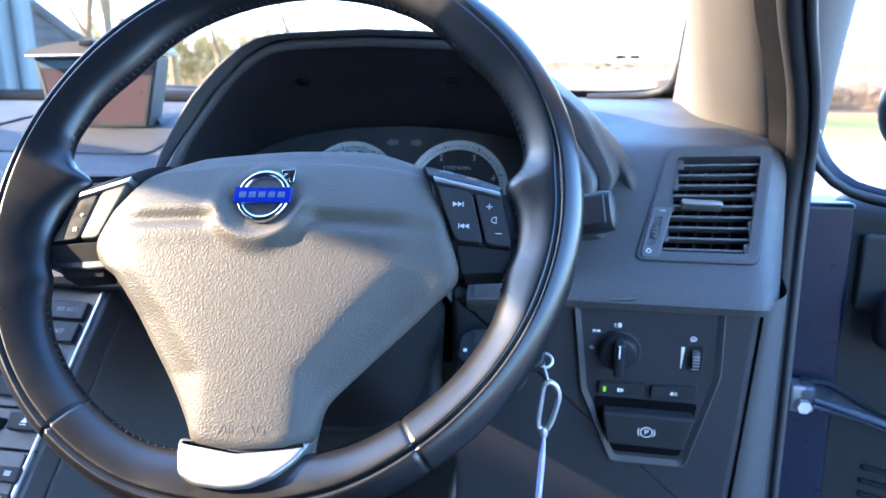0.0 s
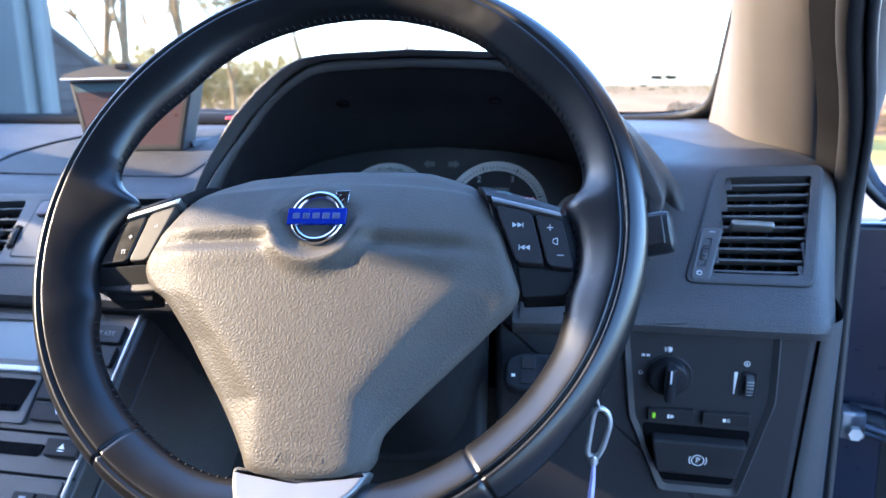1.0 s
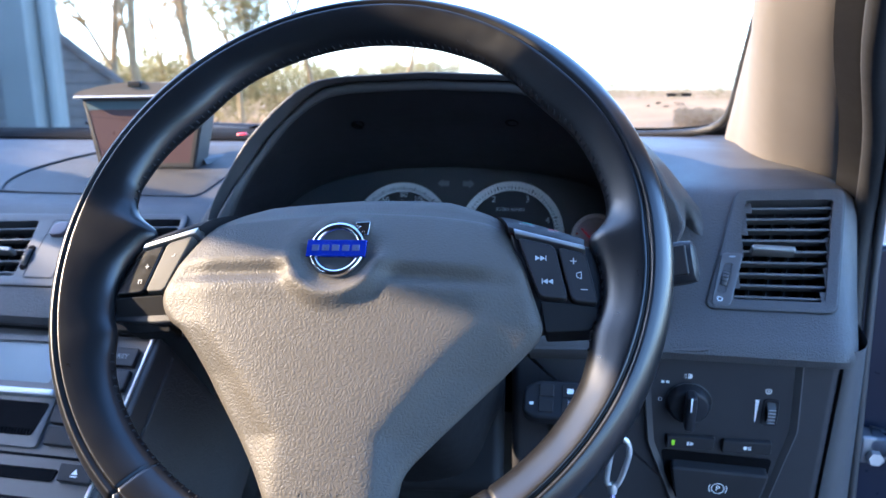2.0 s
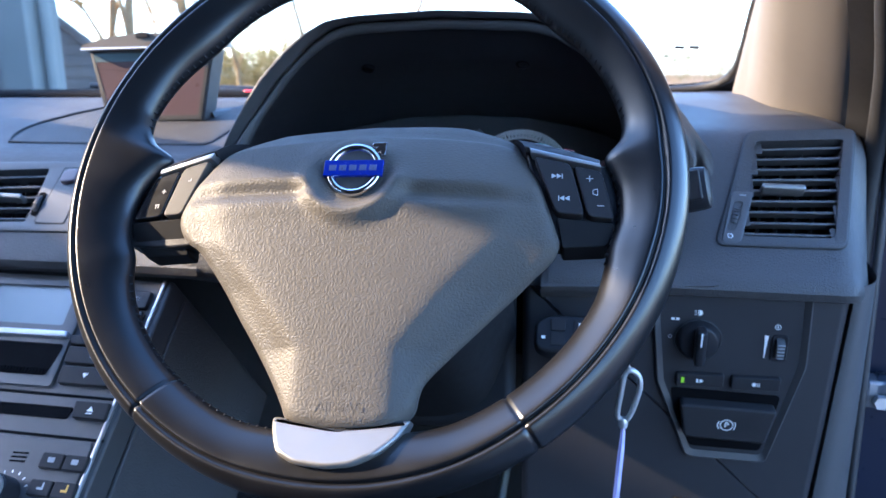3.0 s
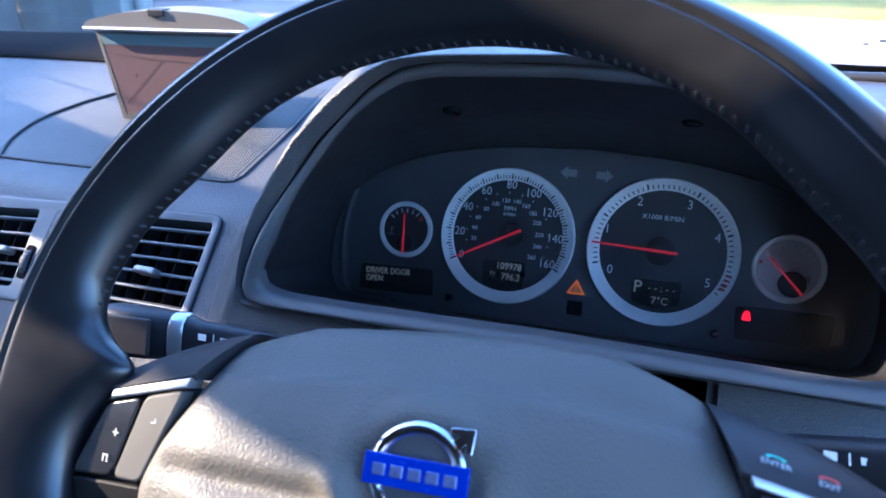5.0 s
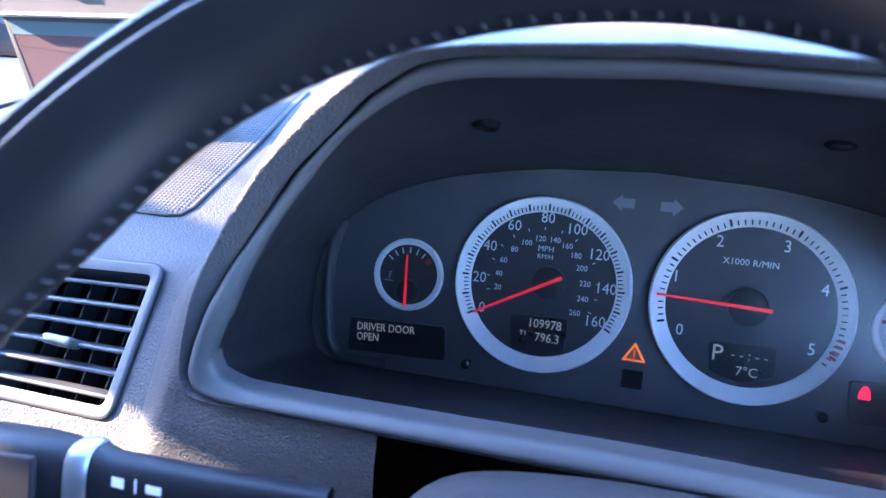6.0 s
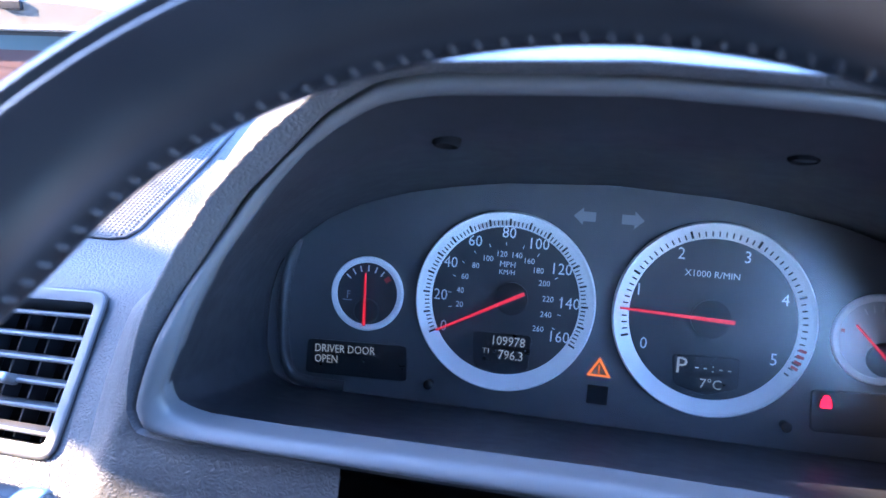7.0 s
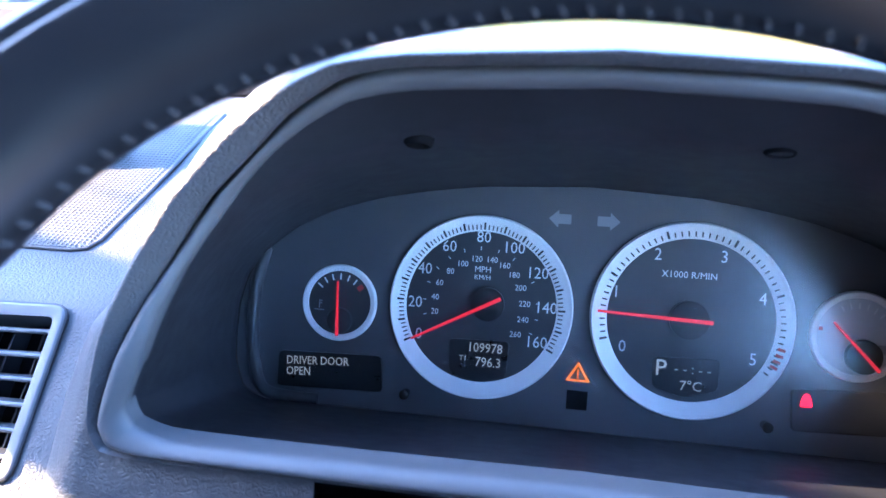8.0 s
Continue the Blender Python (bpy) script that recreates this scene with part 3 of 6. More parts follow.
def pad_height(x, y):
    c = x - 0.002
    h = 0.020 - 0.55 * c * c - 0.075 * max(0, -y - 0.03)
    ridge = -0.0095 - 0.045 * x - 0.05 * max(0.0, abs(x) - 0.07)
    crease = y + 0.0168 + (0.06 if x > 0 else 0.017) * x
    open_ = min(1.0, max(0.0, (abs(x) - 0.02) / 0.014)) * min(1.0, max(0.0, (0.112 - abs(x)) / 0.035))
    if y > ridge:
        h -= 0.3 * (y - ridge) + 4.0 * (y - ridge) ** 2
    h += (0.0011 * math.exp(-((crease + 0.009) / 0.007) ** 2) - 0.0038 * math.exp(-(crease / 0.0044) ** 2)) * open_
    start = float(np.interp(y, (-0.155, -0.11, -0.0785, -0.048, -0.02, 0.03), (0.0285, 0.0295, 0.054, 0.08, 0.089, 0.082)))
    flank = abs(c) - start
    fall = 0.0055 + 0.007 * min(1.0, max(0.0, (-0.045 - y) / 0.03))
    h -= fall * (1 - math.exp(-0.5 * (math.hypot(flank, 0.005) + flank) / 0.014))
    d = math.hypot(x + 0.0006, y + 0.0022)
    bowl = math.exp(-((d / 0.0245) ** 8))
    h = h * (1 - bowl) + 0.0152 * bowl
    h += (0.0012 + 0.004 / (1 + math.exp((y + 0.01) / 0.003))) * math.exp(-(((d - 0.03) / 0.006) ** 2))
    return h


loop = np.concatenate([smooth_line(PAD_DRIVER, 130)[:-1], smooth_line(PAD_PASSENGER, 130)[:-1]])
mid = np.array([0.0, -0.045])
rows = []
for s in np.linspace(0.0005, 1, 60):
    row = []
    for q in loop:
        x, y = mid + (q - mid) * s
        drop = 0.004 * max(0, (s - 0.93) / 0.07) ** 2.5
        row.append((x, y, pad_height(x, y) - drop))
    rows.append(row)


def pad_back(x, y, f, z):
    """The cover rolls back over its upper edge; elsewhere its flank drops straight."""
    top = min(1.0, max(0.0, (y - 0.006) / 0.012)) * (1 - 0.5 * max(0.0, (abs(x) - 0.06) / 0.04))
    low = min(1.0, max(0.0, (-0.045 - y) / 0.02)) * min(1.0, max(0.0, (y + 0.152) / 0.02))
    out = (-0.003 if x > 0 else 0.004) * low * f
    flank = (x * (1 - 0.01 * f) + math.copysign(0.73, x) * out, y * (1 - 0.01 * f) - 0.68 * out, pad_height(x, y) - 0.004 - (0.012 + (0.002 if x > 0 else 0.033) * low) * f)
    rolled = (x, y + 0.0185 * f, z)
    return tuple(a * (1 - top) + b * top for a, b in zip(flank, rolled))


for f, z in ((0.3, -0.0055), (0.6, -0.0105), (0.85, -0.0155), (1.0, -0.021), (1.02, -0.028)):
    rows.append([pad_back(x, y, f, z) for x, y in loop])
part("airbag_cover", grid_mesh("airbag_cover", rows, close_v=True, smooth=70), PAD, wheel, "grey grained vinyl airbag cover")
part("lettering", text_mesh("SRS", 0.0092, pose(0.003, -0.1305, pad_height(0, -0.1305), rx=4), 0.0001), PAD, wheel)
part("lettering", text_mesh("AIRBAG", 0.0078, pose(0.003, -0.1415, pad_height(0, -0.1415), rx=4), 0.0001), PAD, wheel)

# spokes: keys lean down towards the rim; the passenger's side is smaller
def leaned(bm):
    for v in bm.verts:
        v.co.z -= 0.12 * max(0, abs(v.co.x) - 0.1)
    return bm


SPOKES = {
    1: dict(lift=0.0, base=((0.1, 0.012), (0.119, 0.01), (0.142, 0.0055), (0.156, 0.003), (0.161, -0.03), (0.154, -0.043), (0.122, -0.0455), (0.112, -0.045)),
            top=((0.1, 0.0116), (0.1425, 0.0018)), strip=((0.1025, 0.0118), (0.1428, 0.0024), (0.1436, -0.0006), (0.1037, 0.0082)),
            inner=((0.1048, 0.0068), (0.1262, 0.0022), (0.1335, -0.0306), (0.1176, -0.0298)), outer=((0.1278, 0.0016), (0.1438, -0.0022), (0.1502, -0.0325), (0.1352, -0.0312)),
            lower=((0.118, -0.0312), (0.1502, -0.0335), (0.1505, -0.039), (0.1455, -0.0465), (0.1205, -0.0485))),
    -1: dict(lift=-0.004, base=((-0.095, 0.015), (-0.115, 0.012), (-0.138, 0.007), (-0.152, 0.003), (-0.159, -0.028), (-0.152, -0.04), (-0.122, -0.0425), (-0.108, -0.042)),
             top=((-0.0975, 0.0188), (-0.137, 0.0095)), strip=((-0.0985, 0.0186), (-0.136, 0.0098), (-0.1368, 0.0062), (-0.0998, 0.0146)),
             inner=((-0.1005, 0.0136), (-0.1192, 0.0092), (-0.1285, -0.0235), (-0.1148, -0.0235)), outer=((-0.1212, 0.0086), (-0.1385, 0.0045), (-0.151, -0.0246), (-0.1302, -0.0236)),
             lower=((-0.1152, -0.0252), (-0.1515, -0.026), (-0.1495, -0.038), (-0.142, -0.0468), (-0.1115, -0.0465))),
}
for side, k in SPOKES.items():
    up = k["lift"]
    part("spoke", leaned(slab(k["base"], -0.014, 0.003 + up, 0.002)), BLACK, wheel)
    (x0, y0), (x1, y1) = k["top"]
    rows = []
    for q in np.linspace(0, 1, 15):
        sx, sy, sz = x0 + (x1 - x0) * q, y0 + (y1 - y0) * q, 0.0104 + up
        near = 1 - 0.55 * q**2
        rows.append([(sx - side * (0.0105 * w * (1 - q) - 0.001 * w), sy + dy * near, sz + dz * near) for w, dy, dz in ((0, -0.001, -0.004), (0, 0, -0.0006), (0.04, 0.001, 0), (0.15, 0.004, -0.0021), (0.4, 0.0095, -0.0085), (0.7, 0.0155, -0.0175), (0.93, 0.0198, -0.026), (1.0, 0.0205, -0.031), (1.0, 0.019, -0.042))])
    rows = [[(x, y, z - 0.02) for x, y, z in rows[0]]] + rows + [[(x, y, z - 0.02) for x, y, z in rows[-1]]]
    part("upper_key" if side > 0 else "upper_cover", grid_mesh("upper_key", [[(x, y, z - 0.12 * max(0, abs(x) - 0.1)) for x, y, z in r] for r in rows], smooth=45), BUTTON, wheel)
    part("chrome_strip", leaned(slab(k["strip"], 0.001 + up, 0.0108 + up, 0.0008)), SILVER, wheel, "bright silver strip")
    part("button", leaned(slab(round_poly(k["inner"], 0.0035, 3), up, 0.0103 + up, 0.0012)), BUTTON if side > 0 else KEY_GREY, wheel)
    part("button", leaned(slab(round_poly(k["outer"], 0.0035, 3), up, 0.0098 + up, 0.0012)), BUTTON if side > 0 else GLOSS_BLACK, wheel)
    lower = slab(round_poly(k["lower"], 0.002), -0.016 + up, 0.0085 + up, 0.001)
    for v in lower.verts:
        v.co.z -= (0.55 if side < 0 else 0.25) * max(0.0, -0.027 - v.co.y) if v.co.z > 0 else 0
    # the plate's shade is put into its colour
    part("lower_plate", leaned(lower), SHADED_BLACK, wheel)
plate = slab(round_poly([(-0.0372, -0.1455), (-0.0345, -0.154), (-0.0275, -0.1665), (-0.0175, -0.1722), (0.0, -0.1738), (0.014, -0.1722), (0.026, -0.1665), (0.0355, -0.1575), (0.0415, -0.1455), (0.033, -0.1475), (0.002, -0.1515), (-0.029, -0.147)], 0.004), -0.006, 0.0185, 0.003, seg=3)
for v in plate.verts:
    v.co.z -= 0.7 * max(0.0, v.co.y + 0.166) if v.co.z > 0 else 0
part("lower_spoke", plate, SATIN, wheel, "satin silver lower spoke")

# emblem: ring, arrow and blue bar
E_M = pose(-0.0006, -0.0026, pad_height(0, -0.002) + 0.0006, rz=-1.5)
emblem = part("emblem", lathe([(0.0122, 0.0), (0.0126, 0.0018), (0.0138, 0.0028), (0.0152, 0.0031), (0.0166, 0.0027), (0.0174, 0.0014), (0.0176, 0.0)], 64, E_M), CHROME, wheel, "round chrome emblem with a blue bar")
part("emblem_plate", lathe([(0.0, 0.0008), (0.0135, 0.0008)], 48, E_M), CHARCOAL, wheel)
part("emblem_arrow", slab([(0.0102, 0.0118), (0.013, 0.0092), (0.0155, 0.0118), (0.0158, 0.009), (0.0182, 0.009), (0.0186, 0.0175), (0.01, 0.017), (0.01, 0.0148), (0.0132, 0.0145)], 0.0, 0.0026, 0.0004, E_M), CHROME, wheel)
part("emblem_bar", slab([(-0.0182, -0.0052), (0.0182, -0.0052), (0.0182, 0.0052), (-0.0182, 0.0052)], 0.0012, 0.0036, 0.0004, E_M), BLUE, wheel, "blue enamel bar")
for k in range(5):
    part("emblem_mark", slab([(-0.0148 + k * 0.0062, -0.0019), (-0.0104 + k * 0.0062, -0.0019), (-0.0104 + k * 0.0062, 0.0019), (-0.0148 + k * 0.0062, 0.0019)], 0.0036, 0.0039, 0.0003, E_M), EMBLEM_MARK, wheel)


def icon_tri(cx, cy, w, h, flip=1):
    return [(cx - flip * w / 2, cy - h / 2), (cx + flip * w / 2, cy), (cx - flip * w / 2, cy + h / 2)]


def prints(name, shapes, z, m, material, parent, lean=False):
    """Flat printed marks from outlines, as one part."""
    bm = bmesh.new()
    for s in shapes:
        a = [bm.verts.new((x, y, z)) for x, y in s]
        if len(a) > 2:
            bm.faces.new(a)
    if lean:
        leaned(bm)
    return part(name, place(bm, m) if m else bm, material, parent, smooth=0)


def bar(cx, cy, w, h):
    return [(cx - w / 2, cy - h / 2), (cx + w / 2, cy - h / 2), (cx + w / 2, cy + h / 2), (cx - w / 2, cy + h / 2)]


IZ = 0.0105
for cx, cy, way in ((0.1185, -0.0065, 1), (0.122, -0.0205, -1)):
    prints("print_mark", [icon_tri(cx - way * 0.0018, cy, 0.0029, 0.0032, way), icon_tri(cx + way * 0.0011, cy, 0.0029, 0.0032, way), bar(cx + way * 0.0028, cy, 0.0005, 0.0032)], IZ, None, INK_KEY, wheel, True)
prints("print_mark", [bar(0.1368, -0.0075, 0.0038, 0.0005), bar(0.1368, -0.0075, 0.0005, 0.0038)], 0.01, None, INK_KEY, wheel, True)
prints("print_mark", [bar(0.1425, -0.0245, 0.0038, 0.0005)], 0.01, None, INK_KEY, wheel, True)
prints("print_mark", [bar(0.1384, -0.016, 0.0004, 0.0018), bar(0.141, -0.016, 0.0004, 0.0041), [(0.1384, -0.0151), (0.141, -0.0142), (0.141, -0.0137), (0.1384, -0.0146)], [(0.1384, -0.0169), (0.141, -0.0178), (0.141, -0.0183), (0.1384, -0.0174)]], 0.01, None, INK_KEY, wheel, True)
for word, q in (("ENTER", 0.3), ("EXIT", 0.63)):
    at = Vector((0.1 + 0.0425 * q - 0.0035 * (1 - q), 0.0116 - 0.0098 * q + 0.0072 * (1 - 0.55 * q**2) , 0.0104 - 0.0055 * (1 - 0.55 * q**2) - 0.004 * q))
    lie = frame_of(at + Vector((0, 0.0007, 0.0009)), (0.97, -0.22, -0.09), (0.05, 0.68, -0.73))
    part("lettering", text_mesh(word, 0.0032, lie @ pose(0, -0.0008, 0)), INK_DIM, wheel)
    arc = [(0.0032 * math.cos(k * math.pi / 8), 0.0012 * math.sin(k * math.pi / 8) + 0.0014) for k in range(9)]
    prints("phone_mark", [arc + [(x * 0.7, y - 0.0007) for x, y in arc[::-1]]], 0.0001, lie, INK_GREEN if word == "ENTER" else INK_RED, wheel)
prints("print_mark", [bar(-0.1128, -0.0005, 0.0022, 0.0005), bar(-0.1118, 0.0003, 0.0005, 0.0018), bar(-0.1305, -0.0065, 0.003, 0.0006), bar(-0.1305, -0.0065, 0.0006, 0.003), bar(-0.1335, -0.0155, 0.003, 0.0006), bar(-0.1325, -0.0168, 0.0006, 0.0026), bar(-0.1345, -0.0168, 0.0006, 0.0026)], 0.0066, None, INK_DIM, wheel, True)

# ---- instrument cluster ----
cluster = thing("instrument_cluster", "black car instrument cluster with four silver-ringed dials and lit displays", "instrument cluster", CLUSTER)
panel = loop_from_half(HALF_T)
bm = bmesh.new()
bm.faces.new([bm.verts.new((x, v, 0.0)) for x, v in panel])
part("backplate", bm, PANEL, cluster, "dark grey instrument panel", smooth=0)


def polar(cx, cy, r, deg):
    """Clock angle: 0 up, clockwise."""
    return cx + r * math.sin(radians(deg)), cy + r * math.cos(radians(deg))


def tick(cx, cy, r0, r1, deg, w):
    x, y = polar(0, 0, 1, deg)
    px, py = y * w / 2, -x * w / 2
    return [(cx + r0 * x - px, cy + r0 * y - py), (cx + r1 * x - px, cy + r1 * y - py), (cx + r1 * x + px, cy + r1 * y + py), (cx + r0 * x + px, cy + r0 * y + py)]


def needle_mesh(cx, cy, deg, length, tail, w, z):
    x, y = polar(0, 0, 1, deg)
    px, py = y, -x
    pts = [(cx - tail * x - px * w * 0.5, cy - tail * y - py * w * 0.5), (cx - tail * x + px * w * 0.5, cy - tail * y + py * w * 0.5), (cx + length * x + px * w * 0.3, cy + length * y + py * w * 0.3), (cx + length * x - px * w * 0.3, cy + length * y - py * w * 0.3)]
    return slab(pts[::-1], z, z + 0.0008, 0.0002)


def dial(cx, cy, r, ring, face, needle_deg, needle_len, tail, hub, ticks, label):
    flat_ring = [(r - ring, 0.0012), (r - ring + 0.0003, 0.0021), (r - 0.0008, 0.0028), (r - 0.0002, 0.0026), (r + 0.0004, 0.0018), (r + 0.0005, 0.0)]
    d = part("dial", lathe(flat_ring if r < 0.03 else [(r - ring, 0.0012), (r - ring + 0.0006, 0.0022), (r - 0.0022, 0.0042), (r - 0.0014, 0.0055), (r - 0.0004, 0.0058), (r + 0.0004, 0.0045), (r + 0.0006, 0.0)], 96, pose(cx, cy, 0)), RING, cluster, label)
    part("dial_face", lathe([(0.0, 0.0012), (r - ring + 0.0003, 0.0012)], 72, pose(cx, cy, 0)), face, d)
    part("hub", lathe([(0.0, 0.0065), (hub * 0.8, 0.0062), (hub, 0.0048), (hub, 0.001)], 32, pose(*hub_at.get(label, (cx, cy)), 0)), BUTTON, d)
    part("needle", needle_mesh(*hub_at.get(label, (cx, cy)), needle_deg, needle_len, tail, 0.0022 if r > 0.03 else 0.0018, 0.0072), NEEDLE, d, "red pointer needle")
    prints("scale_mark", ticks, 0.0046 if r > 0.03 else 0.0016, None, INK_DARK if r > 0.03 else INK, d)
    return d


SP, TA, TE, FU = (-0.0477, -0.0012), (0.0673, 0.0005), (-0.1306, -0.0055), (0.1525, -0.001)
hub_at = {"speedometer dial with a silver ring": (-0.0435, 0.0005), "rev counter dial with a silver ring": (0.0664, 0.0008), "small coolant temperature dial": (-0.1296, -0.0158), "small pale fuel gauge dial": (0.1555, -0.0113)}


def ring_ticks(c, r0, r1, a0, a1, n, major, w):
    out = []
    for k in range(n + 1):
        deg = a0 + (a1 - a0) * k / n
        out.append(tick(*c, r0 if k % major else r0 - 0.0, r1 if k % major == 0 else r0 + (r1 - r0) * 0.7, deg, w * (1.6 if k % major == 0 else 1)))
    return out


speedo = dial(*SP, 0.0517, 0.0088, DIAL, -118, 0.0475, 0.0085, 0.0095, ring_ticks(SP, 0.0438, 0.0478, -118, 118, 80, 5, 0.0007), "speedometer dial with a silver ring")
tach = dial(*TA, 0.0533, 0.0088, DIAL, -88.2, 0.049, 0.012, 0.0105, ring_ticks(TA, 0.0458, 0.0498, -106, 122, 52, 10, 0.0008), "rev counter dial with a silver ring")
temp = dial(*TE, 0.022, 0.0034, DIAL, -2.5, 0.023, 0.0085, 0.0075, [tick(*TE, 0.0135, 0.0172, d, 0.0009) for d in (-52, -35, -18, 0, 18, 35)], "small coolant temperature dial")
fuel = dial(*FU, 0.0237, 0.0034, DIAL_GREY, -44.6, 0.0245, 0.0095, 0.009, [tick(*FU, 0.0145, 0.018, d, 0.0008) for d in (-30, -15, 0, 15, 30, 45, 60)], "small pale fuel gauge dial")
prints("red_zone_mark", [tick(*TA, 0.0465, 0.0505, d, 0.0016) for d in (104, 108, 112, 116)], 0.0048, None, INK_RED, tach)
prints("red_zone_mark", [tick(*TE, 0.0135, 0.0172, 52, 0.003)], 0.0016, None, INK_RED, temp)
prints("red_zone_mark", [bar(FU[0] - 0.0185, FU[1] + 0.003, 0.002, 0.002)], 0.0016, None, INK_RED, fuel)
prints("symbol", [bar(TE[0] - 0.012, TE[1] - 0.0015, 0.0007, 0.005), bar(TE[0] - 0.0112, TE[1] + 0.0005, 0.0018, 0.0005), bar(TE[0] - 0.0112, TE[1] - 0.001, 0.0018, 0.0005), bar(TE[0] - 0.012, TE[1] - 0.0048, 0.006, 0.0006)], 0.0016, None, INK_DIM, temp)
prints("symbol", [bar(FU[0] + 0.0125, FU[1] - 0.006, 0.0035, 0.005)], 0.0016, None, INK_DIM, fuel)
FZ = 0.0015
for n_, (x, v) in zip("0 20 40 60 80 100 120 140 160".split(), ((-0.0822, -0.0196), (-0.0855, -0.0015), (-0.081, 0.0181), (-0.0676, 0.0318), (-0.0482, 0.0382), (-0.0308, 0.0332), (-0.0167, 0.0199), (-0.0107, 0.0007), (-0.0149, -0.019))):
    part("numeral", text_mesh(n_, 0.0092, pose(x, v, FZ), stretch=0.92), INK, speedo)
for n_, (x, v) in zip("20 40 60 80 100 120 140 160 180 200 220 240 260".split(), ((-0.0738, -0.006), (-0.074, 0.0023), (-0.072, 0.0106), (-0.0662, 0.0176), (-0.0594, 0.0224), (-0.0515, 0.0257), (-0.0428, 0.0257), (-0.0355, 0.023), (-0.0298, 0.018), (-0.0256, 0.011), (-0.0228, 0.0022), (-0.0232, -0.0068), (-0.0269, -0.0154))):
    part("numeral", text_mesh(n_, 0.0047, pose(x, v, FZ), stretch=0.95), INK, speedo)
prints("scale_mark", [tick(-0.0477, -0.0005, 0.0315, 0.0335, d, 0.0004) for d in (-103, -88, -70, -53, -37, -20, -3, 15, 32, 62, 84, 100, 115)], FZ, None, INK, speedo)
part("lettering", text_mesh("MPH", 0.0048, pose(-0.0476, 0.0199, FZ)), INK, speedo)
part("lettering", text_mesh("KM/H", 0.0039, pose(-0.0476, 0.0154, FZ)), INK, speedo)
for n_, (x, v) in zip("0 1 2 3 4 5".split(), ((0.0322, -0.0168), (0.027, 0.013), (0.0481, 0.0352), (0.083, 0.036), (0.1042, 0.0147), (0.1011, -0.0181))):
    part("numeral", text_mesh(n_, 0.0094, pose(x, v, FZ), stretch=0.92), INK, tach)
part("lettering", text_mesh("X1000 R/MIN", 0.0052, pose(0.0654, 0.025, FZ)), INK, tach)


def display(name, outline, label, parent=None, material=None):
    d = part(name, slab(round_poly(outline, 0.003), 0.0, 0.0020, 0.0004), material or LCD_GLASS, parent or cluster, label)
    return d


msg = display("message_display", [(-0.1655, -0.0365), (-0.1035, -0.0345), (-0.1015, -0.0555), (-0.1655, -0.0575)][::-1], "lit text display reading a door warning")
part("lettering", text_mesh("DRIVER DOOR", 0.0069, pose(-0.1605, -0.0418, 0.0022, rz=3), align="LEFT", stretch=0.84), LCD_TEXT, msg)
part("lettering", text_mesh("OPEN", 0.0069, pose(-0.1602, -0.0482, 0.0022, rz=3), align="LEFT", stretch=0.84), LCD_TEXT, msg)
odo = display("odometer_display", [(-0.0645, -0.0205), (-0.0298, -0.0195), (-0.0308, -0.0405), (-0.047, -0.044), (-0.063, -0.0405)][::-1], "lit odometer display", speedo)
part("lettering", text_mesh("109978", 0.0075, pose(-0.0333, -0.0247, 0.0022), align="RIGHT", stretch=0.9), LCD_TEXT, odo)
part("lettering", text_mesh("796.3", 0.0075, pose(-0.0337, -0.0327, 0.0022), align="RIGHT", stretch=0.9), LCD_TEXT, odo)
part("lettering", text_mesh("T1", 0.0042, pose(-0.0556, -0.0312, 0.0022)), LCD_TEXT, odo)
gear = display("gear_display", [(0.048, -0.0206), (0.0842, -0.0196), (0.0843, -0.0365), (0.0668, -0.0418), (0.05, -0.0375)][::-1], "lit gear and temperature display", tach)
part("lettering", text_mesh("P", 0.0128, pose(0.0535, -0.0268, 0.0022)), LCD_TEXT, gear)
part("lettering", text_mesh("- - : - -", 0.0075, pose(0.0704, -0.0262, 0.0022)), LCD_TEXT, gear)
part("lettering", text_mesh("7°C", 0.0075, pose(0.0698, -0.0354, 0.0022)), LCD_TEXT, gear)
low = display("warning_display", [(0.1215, -0.0315), (0.186, -0.0285), (0.184, -0.052), (0.123, -0.054)][::-1], "dark warning lamp window", None, BLACK)
part("belt_lamp", slab(round_poly([(0.1262, -0.0405), (0.1325, -0.0405), (0.132, -0.0365), (0.1305, -0.0335), (0.1282, -0.0335), (0.1268, -0.0365)], 0.001), 0.002, 0.0024, 0.0001), WARN_RED, low, "lit red warning lamp")
tri_out = [(0.0026, -0.0385), (0.0162, -0.0385), (0.0094, -0.0275)]
tri_in = [(0.0048, -0.0374), (0.014, -0.0374), (0.0094, -0.0299)]
bm = bmesh.new()
o, i = [bm.verts.new((x, y, 0.0012)) for x, y in tri_out], [bm.verts.new((x, y, 0.0012)) for x, y in tri_in]
for k in range(3):
    bm.faces.new((o[k], o[(k + 1) % 3], i[(k + 1) % 3], i[k]))
bm.faces.new([bm.verts.new((x, y, 0.0012)) for x, y in bar(0.0094, -0.0337, 0.0009, 0.0036)])
bm.faces.new([bm.verts.new((x, y, 0.0012)) for x, y in bar(0.0094, -0.0364, 0.0009, 0.0009)])
part("warning_triangle", bm, WARN_AMBER, cluster, "lit amber warning triangle", smooth=0)
part("unlit_lamp", slab(bar(0.0097, -0.0492, 0.0115, 0.0105), 0.0, 0.0008, 0.0002), BLACK_AND_SHADE, cluster)
